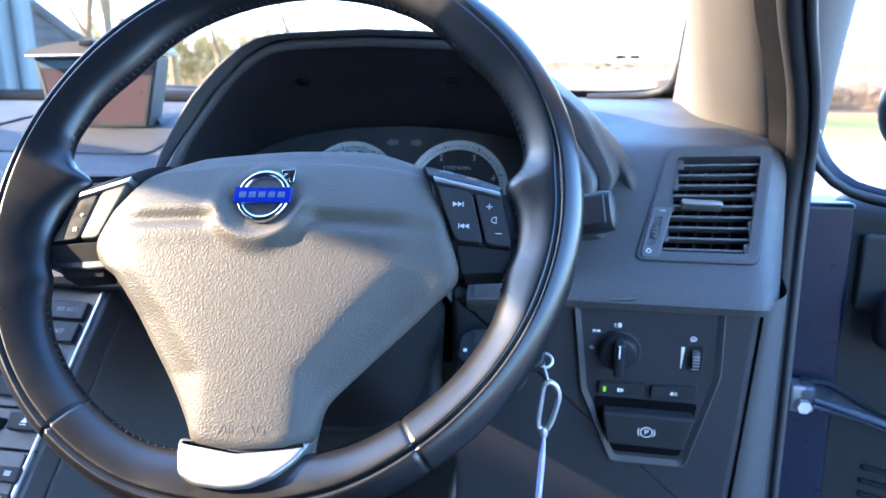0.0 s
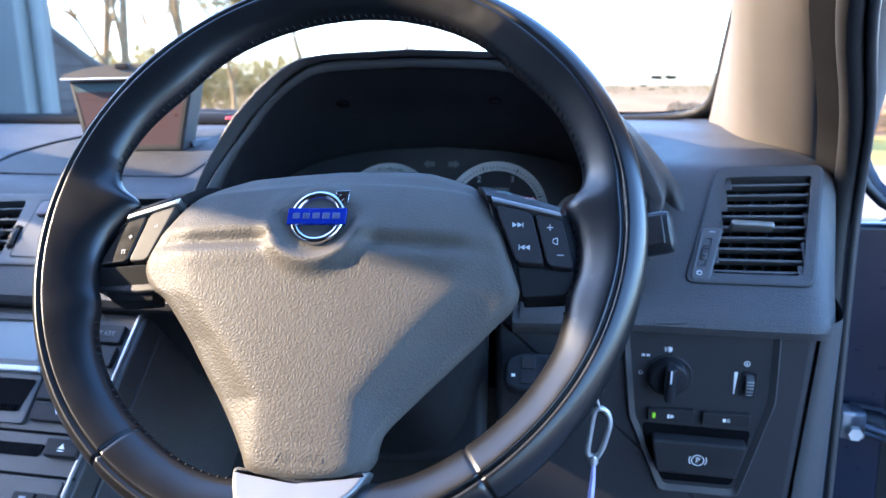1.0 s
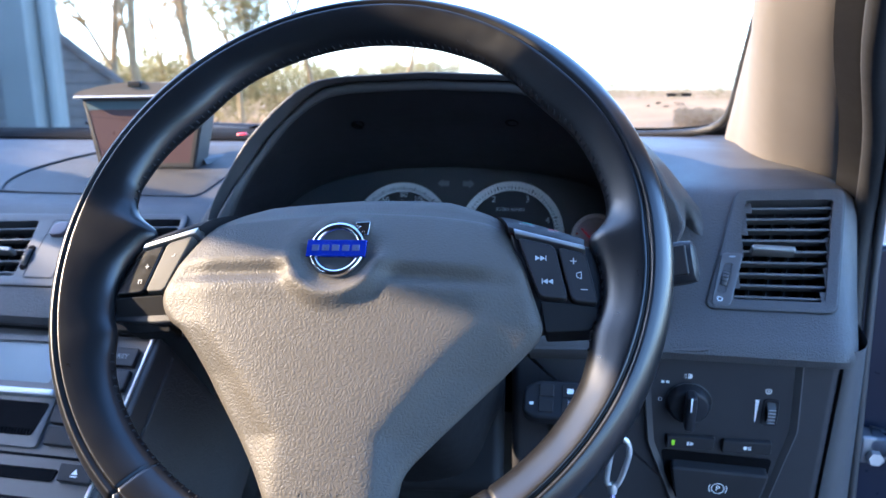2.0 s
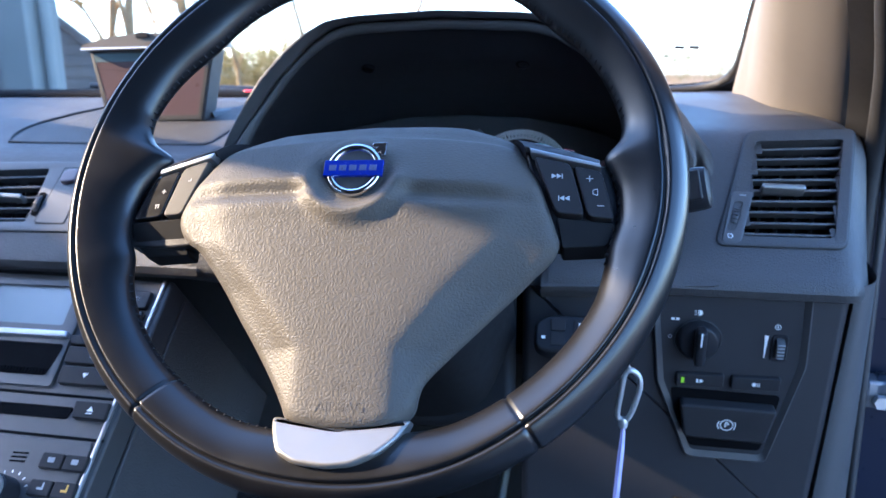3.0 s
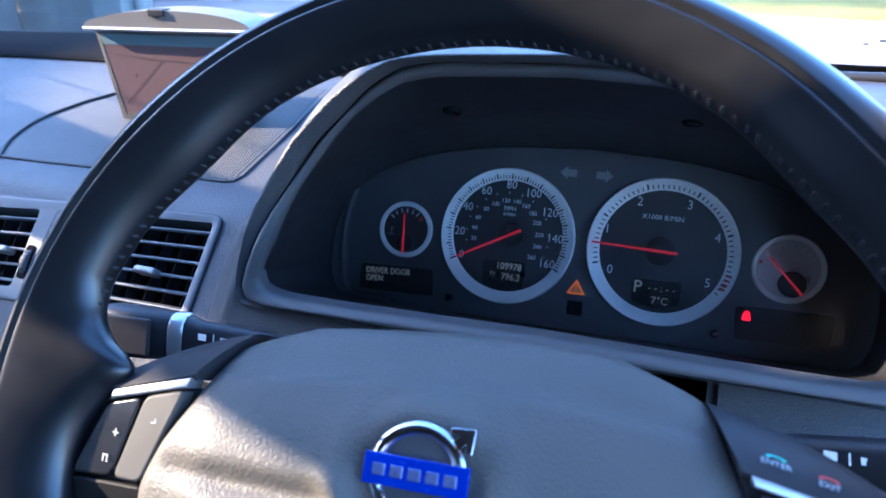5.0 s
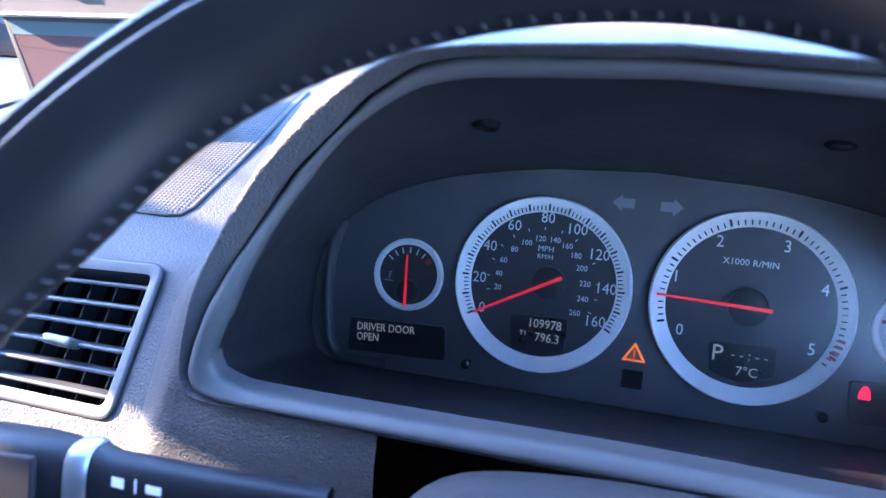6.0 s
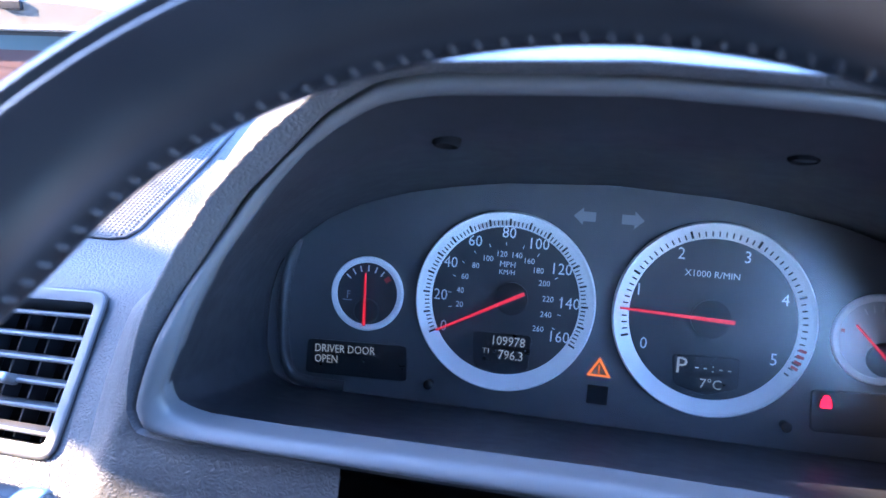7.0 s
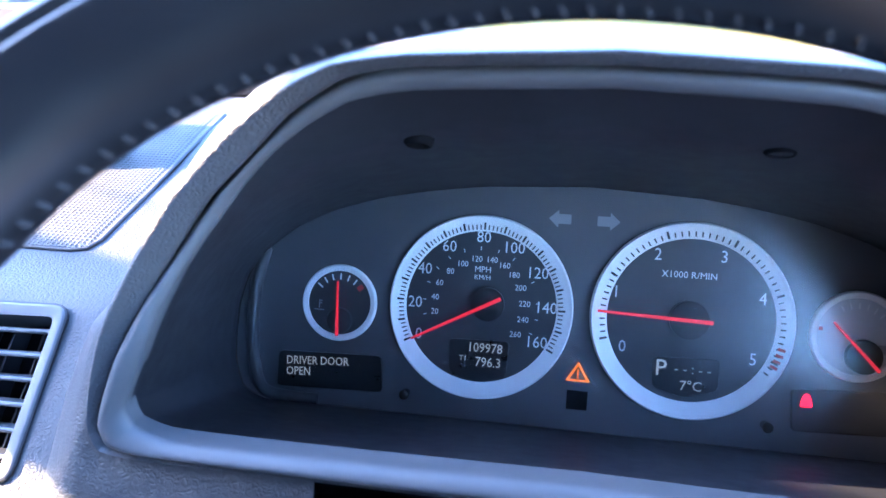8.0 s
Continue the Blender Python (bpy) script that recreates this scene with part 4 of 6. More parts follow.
for cx, f in ((-0.0061, -1), (0.0203, 1)):
    prints("indicator_arrow", [[(cx + f * 0.0065, 0.0515), (cx + f * 0.001, 0.0565), (cx + f * 0.001, 0.0465)], bar(cx - f * 0.0025, 0.0515, 0.007, 0.0055)], 0.0008, None, INK_FAINT, cluster)
for x, v in ((-0.0875, -0.0545), (0.1097, -0.0525)):
    part("reset_stem", lathe([(0.0, 0.008), (0.0022, 0.0078), (0.0028, 0.007), (0.0024, 0.0055), (0.0024, 0.0)], 20, pose(x, v, 0)), GLOSS_BLACK, cluster, "glossy black push stem")
lens = part("lens", slab([(x * 1.01, v * 1.02) for x, v in panel], 0.0115, 0.0125, 0.0), glass("cluster_lens", (0.98, 0.98, 0.98), 1.35, 0.22), cluster, "clear plastic lens over the dials")
lens.visible_shadow = False
# raised pod edge beside the small dial
pod = smooth_line([(-0.178, 0.024, 0), (-0.183, 0.0, 0), (-0.183, -0.03, 0), (-0.178, -0.055, 0), (-0.168, -0.063, 0), (-0.14, -0.064, 0)], 40)
part("pod_edge", tube(pod, 0.004, 10), CHARCOAL, cluster)

# ---- air vents ----
def offset_quad(q, d):
    """A quad grown outward by d (bl, br, tr, tl)."""
    (a, b, c, e) = q
    return [(a[0] - d, a[1] - d), (b[0] + d, b[1] - d), (c[0] + d, c[1] + d), (e[0] - d, e[1] + d)]


def ring_part(name, outer, inner, levels, material, parent, label=""):
    """A frame between two outlines of equal count; levels: heights at outer foot, outer top, inner top, inner foot."""
    bm = bmesh.new()
    rings = []
    for line, z in ((outer, levels[0]), (outer, levels[1] - 0.0008), (None, levels[1]), (inner, levels[2]), (inner, levels[3])):
        if line is None:
            line = [(o[0] * 0.8 + i[0] * 0.2, o[1] * 0.8 + i[1] * 0.2) for o, i in zip(outer, inner)]
        rings.append([bm.verts.new((x, y, z)) for x, y in line])
    n = len(outer)
    for a, b in zip(rings, rings[1:]):
        for k in range(n):
            bm.faces.new((a[k], a[(k + 1) % n], b[(k + 1) % n], b[k]))
    return part(name, bm, material, parent, label, smooth=40)


def air_vent(quad, slats, label, knob_at, border=0.006, bezel=None, skin=None):
    """A vent in the fascia: frame, duct backed by a near-black plate for its shade, horizontal slats, upright vanes
    behind and a slider knob.
    """
    v = thing("air_vent", label, "air vent", FASCIA, group="dashboard air vents")
    bl, br, tr, tl = quad
    outer, inner = round_poly(bezel or offset_quad(quad, border), 0.008), round_poly(quad, 0.004)
    ring_part("vent_frame", outer, inner, (-0.006, 0.0025, 0.0015, -0.03), skin or DASH_SMOOTH, v)
    part("seam", tube([(x, y, 0.0006) for x, y in outer], 0.0011, 8, closed=True), RUBBER, v)
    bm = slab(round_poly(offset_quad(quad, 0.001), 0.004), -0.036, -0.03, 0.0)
    part("duct", bm, BLACK_AND_SHADE, v)

    def side(t, left):
        a, b = (bl, tl) if left else (br, tr)
        return a[0] + (b[0] - a[0]) * t, a[1] + (b[1] - a[1]) * t

    for k in range(slats):
        t = (k + 0.55) / slats
        (x0, y0), (x1, y1) = side(t, True), side(t, False)
        m = pose((x0 + x1) / 2, (y0 + y1) / 2, -0.0085, rx=14, rz=math.degrees(math.atan2(y1 - y0, x1 - x0)))
        part("slat", rbox(x1 - x0 - 0.0005, 0.0024, 0.013, 0.0009, m), DASH_SMOOTH, v)
    for k in range(1, 5):
        (x0, y0), (x1, y1) = (bl[0] + (br[0] - bl[0]) * k / 5, bl[1]), (tl[0] + (tr[0] - tl[0]) * k / 5, tl[1])
        ln = math.hypot(x1 - x0, y1 - y0)
        part("vane", rbox(0.0014, ln, 0.012, 0.0004, pose((x0 + x1) / 2, (y0 + y1) / 2, -0.023, rz=-math.degrees(math.atan2(x1 - x0, y1 - y0)))), BLACK, v)
    kx, ky, kw = knob_at
    part("knob", rbox(kw, 0.0055, 0.012, 0.002, pose(kx, ky, -0.0005, rz=-2)), SATIN, v, "satin metal slider knob")
    return v


V_LEFT = [(-0.481, 0.035), (-0.4, 0.038), (-0.4, 0.1016), (-0.484, 0.0965)]
V_MID = [(-0.329, 0.038), (-0.2485, 0.037), (-0.2445, 0.1085), (-0.327, 0.1055)]
V_RIGHT = [(0.2607, 0.0501), (0.3298, 0.0507), (0.3478, 0.1495), (0.2768, 0.146)]
air_vent(V_LEFT, 5, "centre air vent with dark grey slats and a bright slider", (-0.43, 0.066, 0.03), bezel=[(-0.492, 0.0262), (-0.3405, 0.0296), (-0.3435, 0.1112), (-0.4885, 0.1072)])
air_vent(V_MID, 6, "centre air vent beside the instruments with dark grey slats", (-0.287, 0.066, 0.018))
air_vent(V_RIGHT, 9, "driver's tall side air vent with nine slanted slats", (0.2952, 0.0975, 0.034), bezel=[(0.2394, 0.0415), (0.3372, 0.042), (0.3582, 0.1605), (0.2712, 0.1565)], skin=DASH)


def thumbwheel(x, y, length, parent, lean=0.0, proud=0.0):
    w = part("thumbwheel", lathe([(0.0, -0.0025), (length * 0.47, -0.0025), (length * 0.5, -0.0015), (length * 0.5, 0.0015), (length * 0.47, 0.0025), (0.0, 0.0025)], 28, pose(x, y, proud - length * 0.34) @ pose(0, 0, 0, 0, 90, lean) @ Matrix.Diagonal((1, 1, 1, 1))), CHARCOAL, parent, "ribbed thumbwheel")
    bm = bmesh.new()
    for k in range(9):
        a = radians(-60 + k * 15)
        bmesh.ops.create_cube(bm, size=1, matrix=pose(x, y, proud - length * 0.34) @ pose(0, 0, 0, 0, 0, lean) @ pose(0, 0, 0, -90 + 90 + math.degrees(a), 0, 0) @ pose(0, 0, length * 0.5) @ Matrix.Diagonal((0.0044, 0.0007, 0.0008, 1)))
    part("ribs", bm, BUTTON, w)
    return w


hazard = thing("hazard_switch", "grey centre switch plate with a round-cornered hazard button", "switch", FASCIA)
part("seam", tube([(x, y, 0.0024) for x, y in round_poly([(-0.389, 0.0366), (-0.3563, 0.0369), (-0.3535, 0.1026), (-0.3822, 0.102)], 0.003)], 0.0006, 6, closed=True), RUBBER, hazard)
part("plate", slab(round_poly([(-0.3885, 0.037), (-0.3567, 0.0373), (-0.354, 0.1022), (-0.3818, 0.1016)], 0.003), 0.001, 0.0029, 0.0005), DASH_SMOOTH, hazard)
part("button", slab(round_poly([(-0.3798, 0.081), (-0.3605, 0.0835), (-0.3602, 0.0995), (-0.3785, 0.0985)], 0.0075, 6), 0.0015, 0.0068, 0.0026, seg=3), surf("hazard_button", (0.12, 0.09, 0.1), 0.35, var=0.06, scale=40), hazard, "dusky hazard button")
for x, y, lean in ((-0.3938, 0.0585, 3), (-0.3494, 0.0606, -1)):
    # flat near-black plate: the slot's shade is only its colour
    part("slot", slab(round_poly([(x - 0.0038, y - 0.0135), (x + 0.0038, y - 0.0135), (x + 0.0038, y + 0.0135), (x - 0.0038, y + 0.0135)], 0.0036), 0.001, 0.0027, 0.0), BLACK_AND_SHADE, hazard)
    thumbwheel(x, y, 0.026, hazard, lean, 0.0025)
side_ctl = thing("vent_shutter", "grey side vent shutter wheel in a small frame", "vent control", FASCIA)
ring_part("frame", round_poly([(0.2435, 0.0435), (0.2585, 0.0435), (0.2715, 0.0925), (0.2545, 0.0925)], 0.004), round_poly([(0.248, 0.054), (0.2552, 0.054), (0.2632, 0.0825), (0.256, 0.0825)], 0.003), (-0.002, 0.0035, 0.003, -0.008), DASH_SMOOTH, side_ctl)
part("well", slab([(0.247, 0.053), (0.256, 0.053), (0.264, 0.0835), (0.255, 0.0835)], -0.012, -0.008, 0.0), BLACK_AND_SHADE, side_ctl)
thumbwheel(0.2556, 0.0683, 0.027, side_ctl, -15)
part("print_mark", lathe([(0.0016, 0.0), (0.0022, 0.0)], 20, pose(0.2505, 0.0487, 0.0038)), INK, side_ctl, smooth=0)
prints("print_mark", [bar(0.2625, 0.0882, 0.005, 0.0012)], 0.0039, None, INK_DIM, side_ctl)

# ---- centre speaker grille and pop-up screen ----
MESH = surf("speaker_mesh", (0.05, 0.049, 0.048), 0.55, var=0.06, scale=6)
mn, ml = MESH.node_tree.nodes, MESH.node_tree.links
mp = mn["Principled BSDF"]
mt, mv, mr, mb = mn.new("ShaderNodeTexCoord"), mn.new("ShaderNodeTexVoronoi"), mn.new("ShaderNodeMapRange"), mn.new("ShaderNodeBump")
mv.voronoi_dimensions = "2D"
mv.inputs["Scale"].default_value, mv.inputs["Randomness"].default_value = 360, 0.0
mr.inputs["From Min"].default_value, mr.inputs["From Max"].default_value = 0.25, 0.42
ml.new(mt.outputs["Object"], mv.inputs["Vector"])
ml.new(mv.outputs["Distance"], mr.inputs["Value"])
mb.inputs["Strength"].default_value, mb.inputs["Distance"].default_value = 1.0, 0.0012
ml.new(mr.outputs[0], mb.inputs["Height"])
ml.new(mb.outputs[0], mp.inputs["Normal"])
# no holes are cut: the shade in them is mixed into the colour
hole, shade = mn.new("ShaderNodeMapRange"), mn.new("ShaderNodeMix")
hole.inputs["From Min"].default_value, hole.inputs["From Max"].default_value = 0.3, 0.4
shade.data_type = "RGBA"
ml.new(mv.outputs["Distance"], hole.inputs["Value"])
ml.new(hole.outputs[0], shade.inputs["Factor"])
shade.inputs["A"].default_value = (0.012, 0.012, 0.013, 1)
ml.new(mp.inputs["Base Color"].links[0].from_socket, shade.inputs["B"])
ml.new(shade.outputs["Result"], mp.inputs["Base Color"])
TOP = PROFILE[(PROFILE[:, 0] > 0.232) & (PROFILE[:, 1] > 1.1)]
PY, PZ = TOP[::-1, 0], TOP[::-1, 1]


def drape(x, y, up):
    return (x, y, float(np.interp(y, PY, PZ)) + up)


speaker = thing("speaker_grille", "flat perforated speaker grille set in the dashboard top", "speaker grille")
left_edge = smooth_line([(0.266, -0.484), (0.295, -0.5), (0.33, -0.505), (0.36, -0.496), (0.39, -0.471), (0.415, -0.442), (0.437, -0.41)], 30)
rows = []
for y in np.linspace(0.267, 0.436, 40):
    xl = float(np.interp(y, left_edge[:, 0], left_edge[:, 1]))
    xr = -0.252 - 0.008 * max(0.0, 1 - (y - 0.267) / 0.008) ** 2
    rows.append([drape(x, y, 0.001 if 0 < k < 39 else -0.001) for k, x in enumerate(np.linspace(xl, xr, 40))])
part("mesh_panel", grid_mesh("mesh_panel", rows), MESH, speaker)
edge = [drape(x, y, 0.0012) for y, x in left_edge]
part("groove", tube([drape(-0.2508, 0.436, 0.0004), drape(-0.2508, 0.38, 0.0004), drape(-0.2508, 0.33, 0.0004), drape(-0.2512, 0.276, 0.0004), drape(-0.2545, 0.2675, 0.0004), drape(-0.262, 0.2655, 0.0004), drape(-0.35, 0.2655, 0.0004), drape(-0.452, 0.2655, 0.0004)] + [(x - 0.003, y, z) for x, y, z in edge], 0.0014, 8), RUBBER, speaker)

screen_m = pose(0, 0.35, 0)
nav = thing("navigation_screen", "pop-up navigation screen with a champagne cap, map half lit", "screen", screen_m)


def shaped(outline, y0, y1, bevel=0.002):
    """An outline in x and z, from y0 (front) to y1 (back)."""
    return place(slab([(x, z) for x, z in outline], 0, y1 - y0, bevel, seg=3), Matrix(((1, 0, 0, 0), (0, 0, 1, y0), (0, 1, 0, 0), (0, 0, 0, 1))))


part("body", shaped(round_poly([(-0.424, 1.158), (-0.301, 1.162), (-0.281, 1.2425), (-0.438, 1.2405)], 0.004), 0.002, 0.03, 0.004), surf("screen_shell", (0.12, 0.115, 0.105), 0.45, metal=0.3, var=0.05), nav)
cap = smooth_line([(-0.443, 1.2415), (-0.442, 1.247), (-0.427, 1.2515), (-0.397, 1.257), (-0.357, 1.2595), (-0.317, 1.258), (-0.291, 1.2545), (-0.2765, 1.2495), (-0.2755, 1.2435)], 40)
part("cap", shaped([tuple(p) for p in cap], -0.006, 0.036, 0.003), CHAMPAGNE, nav, "champagne plastic top cap")
part("cap_lip", tube([(-0.4425, -0.007, 1.2425), (-0.36, -0.0075, 1.2435), (-0.276, -0.007, 1.2445)], 0.0016, 8), SILVER, nav)
part("hinge", tube([(-0.302, 0.018, 1.164), (-0.296, 0.036, 1.165), (-0.291, 0.052, 1.166)], [0.0085, 0.0085, 0.0085], 16), SCREEN_EDGE, nav, "round hinge arm")
part("hinge_cap", lathe([(0.0, 0.003), (0.0075, 0.0025), (0.0088, 0.0)], 20, pose(-0.291, 0.052, 1.166) @ pose(0, 0, 0, -90, 0, -17)), SILVER, nav)
part("latch", rbox(0.016, 0.012, 0.006, 0.001, pose(-0.3635, -0.002, 1.2575)), BLACK, nav)
ring_part("bezel", [(x, y) for x, y in ((-0.4235, 1.16), (-0.302, 1.163), (-0.283, 1.243), (-0.437, 1.241))], [(-0.4185, 1.1665), (-0.3065, 1.169), (-0.2885, 1.239), (-0.4325, 1.2375)], (0.0, 0.0024, 0.0024, -0.001), SCREEN_EDGE, nav).matrix_local = Matrix(((1, 0, 0, 0), (0, 0, -1, 0.002), (0, 1, 0, 0), (0, 0, 0, 1)))
G_M = Matrix(((1, 0, 0, 0), (0, 0, -1, 0.0005), (0, 1, 0, 0), (0, 0, 0, 1)))
scr = part("display", place(slab([(-0.419, 1.166), (-0.306, 1.1685), (-0.288, 1.2395), (-0.433, 1.238)], 0.0, 0.0006, 0.0), G_M), SCREEN, nav, "dim brown map display")
prints("sky_band", [[(-0.4305, 1.2285), (-0.2905, 1.23), (-0.288, 1.239), (-0.433, 1.2375)]], 0.0009, G_M, SCREEN_TOP, scr)
ROADS = surf("map_roads", (0.06, 0.035, 0.035), 0.4)
prints("map_road", [[(-0.415, 1.176), (-0.37, 1.2165), (-0.31, 1.215), (-0.31, 1.2156), (-0.3705, 1.2172), (-0.4158, 1.1765)], [(-0.428, 1.2205), (-0.37, 1.2165), (-0.37, 1.217), (-0.428, 1.221)]], 0.0009, G_M, ROADS, scr)

# ---- centre console ----
CONSOLE = frame_of((0, 0.15, 1.02), (1, 0, 0), (0, 0.74, 0.673))
console = thing("centre_console", "sloping dark grey centre console with a grained side panel", "console", CONSOLE)
part("body", slab(round_poly([(-0.5, 0.012), (-0.5, -0.34), (-0.238, -0.34), (-0.2355, 0.012)], 0.004), -0.26, 0.0, 0.003), CHARCOAL, console)
part("edge_trim", slab([(-0.2445, 0.01), (-0.2415, 0.01), (-0.2425, -0.33), (-0.2455, -0.33)], -0.001, 0.0028, 0.0008), SILVER, console, "thin silver edge strip")
part("side_panel", rbox(0.004, 0.34, 0.2, 0.0015, pose(-0.2345, -0.165, -0.125)), surf("console_side", (0.055, 0.055, 0.06), 0.55, var=0.08, scale=8, grain=0.7, cell=420), console, "grained knee panel")
part("gap", rbox(0.26, 0.0022, 0.001, 0.0, pose(-0.37, -0.1065, 0.0003)), BLACK_AND_SHADE, console)
part("gap", rbox(0.26, 0.0022, 0.001, 0.0, pose(-0.37, -0.142, 0.0003)), BLACK_AND_SHADE, console)
radio = thing("radio", "car radio with a pale display, silver strip and empty pocket", "radio", CONSOLE)
ring_part("frame", round_poly([(-0.4155, -0.101), (-0.3085, -0.101), (-0.313, 0.004), (-0.4265, 0.004)], 0.004), round_poly([(-0.407, -0.0435), (-0.3235, -0.043), (-0.327, -0.002), (-0.4145, -0.003)], 0.003), (-0.001, 0.004, 0.004, -0.002), DASH_SMOOTH, radio)
part("display", slab([(-0.408, -0.044), (-0.3225, -0.044), (-0.326, -0.001), (-0.4155, -0.002)], -0.001, 0.0006, 0.0), LCD, radio, "pale grey lcd display")
part("silver_strip", slab(round_poly([(-0.4185, -0.0575), (-0.3115, -0.0565), (-0.313, -0.0495), (-0.4195, -0.0505)], 0.002), 0.002, 0.0085, 0.0025, seg=3), SILVER, radio, "satin silver strip")
# raised plate coloured near-black for the shade inside the pocket
part("pocket", slab(round_poly([(-0.397, -0.0925), (-0.317, -0.0915), (-0.3125, -0.0615), (-0.4055, -0.062)], 0.004), 0.002, 0.0046, 0.0), BLACK_AND_SHADE, radio, "near-black plate for the shade in the empty pocket")
bm = bmesh.new()
for k in range(22):
    bmesh.ops.create_cube(bm, size=1, matrix=pose(-0.385 + k * 0.0032, -0.0885, 0.005) @ Matrix.Diagonal((0.0012, 0.005, 0.0012, 1)))
part("pocket_ribs", bm, BLACK_AND_SHADE, radio)


def key_cap(quad, z, parent, material=BUTTON, top=0.005, rad=0.002, name="button"):
    return part(name, slab(round_poly(quad, rad), z, top, 0.0012), material, parent)


for x0, x1, w0, w1 in ((-0.308, -0.257, -0.0605, -0.0515), (-0.3055, -0.2535, -0.0785, -0.0625), (-0.303, -0.25, -0.0975, -0.081)):
    key_cap([(x0, w0), (x1, w0), (x1 - 0.002, w1), (x0 - 0.002, w1)], 0.0, radio)
prints("print_mark", [[(-0.279, -0.0915), (-0.276, -0.087), (-0.282, -0.087)], [(-0.279, -0.068), (-0.276, -0.0725), (-0.282, -0.0725)]], 0.0052, None, INK, radio)
for x0, x1, w0, w1, word in ((-0.298, -0.25, -0.021, -0.003, "MY KEY"), (-0.302, -0.25, -0.044, -0.0245, "EXIT")):
    key_cap([(x0, w0), (x1, w0), (x1, w1), (x0, w1)], 0.0, radio, BLACK)
    part("lettering", text_mesh(word, 0.0062, pose(-0.268, (w0 + w1) / 2, 0.0052)), INK_DIM, radio)
knob = part("volume_knob", lathe([(0.0, 0.021), (0.0125, 0.021), (0.014, 0.0195), (0.0165, 0.018), (0.017, 0.004), (0.0175, 0.0)], 40, pose(-0.4475, -0.0215, 0)), BLACK, radio, "black volume knob")
part("knob_cap", lathe([(0.0, 0.0225), (0.0105, 0.022), (0.0125, 0.0208)], 36, pose(-0.4475, -0.0215, 0)), SILVER, knob)
for x0, x1, w0, w1 in ((-0.468, -0.427, 0.0, 0.0075), (-0.464, -0.4215, -0.0495, -0.044), (-0.463, -0.42, -0.068, -0.053), (-0.461, -0.419, -0.089, -0.071)):
    key_cap([(x0, w0), (x1, w0), (x1 - 0.001, w1), (x0 - 0.002, w1)], 0.0, radio, SILVER if w1 - w0 < 0.006 else BUTTON, 0.0035)
part("disc_slot", slab(round_poly([(-0.45, -0.1275), (-0.2815, -0.127), (-0.279, -0.1165), (-0.45, -0.118)], 0.003), -0.001, 0.0012, 0.0), BLACK_AND_SHADE, radio, "near-black strip for the shade in the disc slot")
key_cap([(-0.2745, -0.1265), (-0.2435, -0.1265), (-0.2445, -0.1115), (-0.2765, -0.1115)], 0.0, radio, top=0.006)
prints("print_mark", [[(-0.2625, -0.1205), (-0.2565, -0.1205), (-0.2595, -0.116)], bar(-0.2595, -0.1222, 0.006, 0.0008)], 0.0062, None, INK, radio)
climate = thing("climate_panel", "climate control panel with a silver-ringed knob and small buttons", "climate control", CONSOLE)
part("plate", slab(round_poly([(-0.495, -0.3), (-0.2475, -0.3), (-0.2475, -0.1445), (-0.495, -0.1445)], 0.004), -0.001, 0.0022, 0.001), CHARCOAL, climate)
ck = part("temperature_knob", lathe([(0.0, 0.02), (0.0115, 0.0198), (0.0118, 0.0185), (0.0142, 0.017), (0.0148, 0.004), (0.0155, 0.0)], 44, pose(-0.3066, -0.1934, 0.0015)), BLACK, climate, "black temperature knob")
part("knob_ring", lathe([(0.0105, 0.0202), (0.0112, 0.0215), (0.0128, 0.0212), (0.0132, 0.0185)], 44, pose(-0.3066, -0.1934, 0.0015)), SILVER, ck)
prints("print_mark", [tick(-0.3066, -0.1934, 0.0185, 0.021, d, 0.0009) for d in (-40, -20, 0, 20, 40, 60)], 0.0024, None, INK, climate)
prints("print_mark", [tick(-0.3066, -0.1934, 0.018, 0.022, 96, 0.002)], 0.0024, None, INK_RED, climate)
for r_, (xa, w) in enumerate(((-0.2845, -0.1625), (-0.2845, -0.184))):
    for c_ in range(2):
        key_cap([(xa + c_ * 0.0212, w - 0.0068), (xa + 0.0198 + c_ * 0.0212, w - 0.0068), (xa + 0.0198 + c_ * 0.0212, w + 0.0058), (xa + c_ * 0.0212, w + 0.0058)], 0.001, climate, top=0.0062)
        prints("print_mark", [bar(xa + 0.01 + c_ * 0.0212, w, 0.006, 0.0042)] if r_ == 0 else [bar(xa + 0.011 + c_ * 0.0212, w - 0.0012, 0.0055, 0.0018), bar(xa + 0.0128 + c_ * 0.0212, w + 0.0015, 0.0018, 0.0045)], 0.0064, None, INK_DIM if (r_, c_) != (1, 1) else surf("amber_mark", (0.6, 0.35, 0.05), 0.6), climate)
for k in range(3):
    part("intake_slot", rbox(0.014, 0.0013, 0.0006, 0.0, pose(-0.3071, -0.1585 - k * 0.0034, 0.0024, rz=2)), BLACK_AND_SHADE, climate)
for w in (-0.1625, -0.184, -0.205):
    key_cap([(-0.362, w - 0.007), (-0.333, w - 0.007), (-0.333, w + 0.007), (-0.362, w + 0.007)], 0.001, climate, top=0.006)
part("lower_tray", slab(round_poly([(-0.48, -0.3), (-0.27, -0.3), (-0.275, -0.245), (-0.48, -0.243)], 0.008), 0.002, 0.009, 0.003), BLACK, climate)

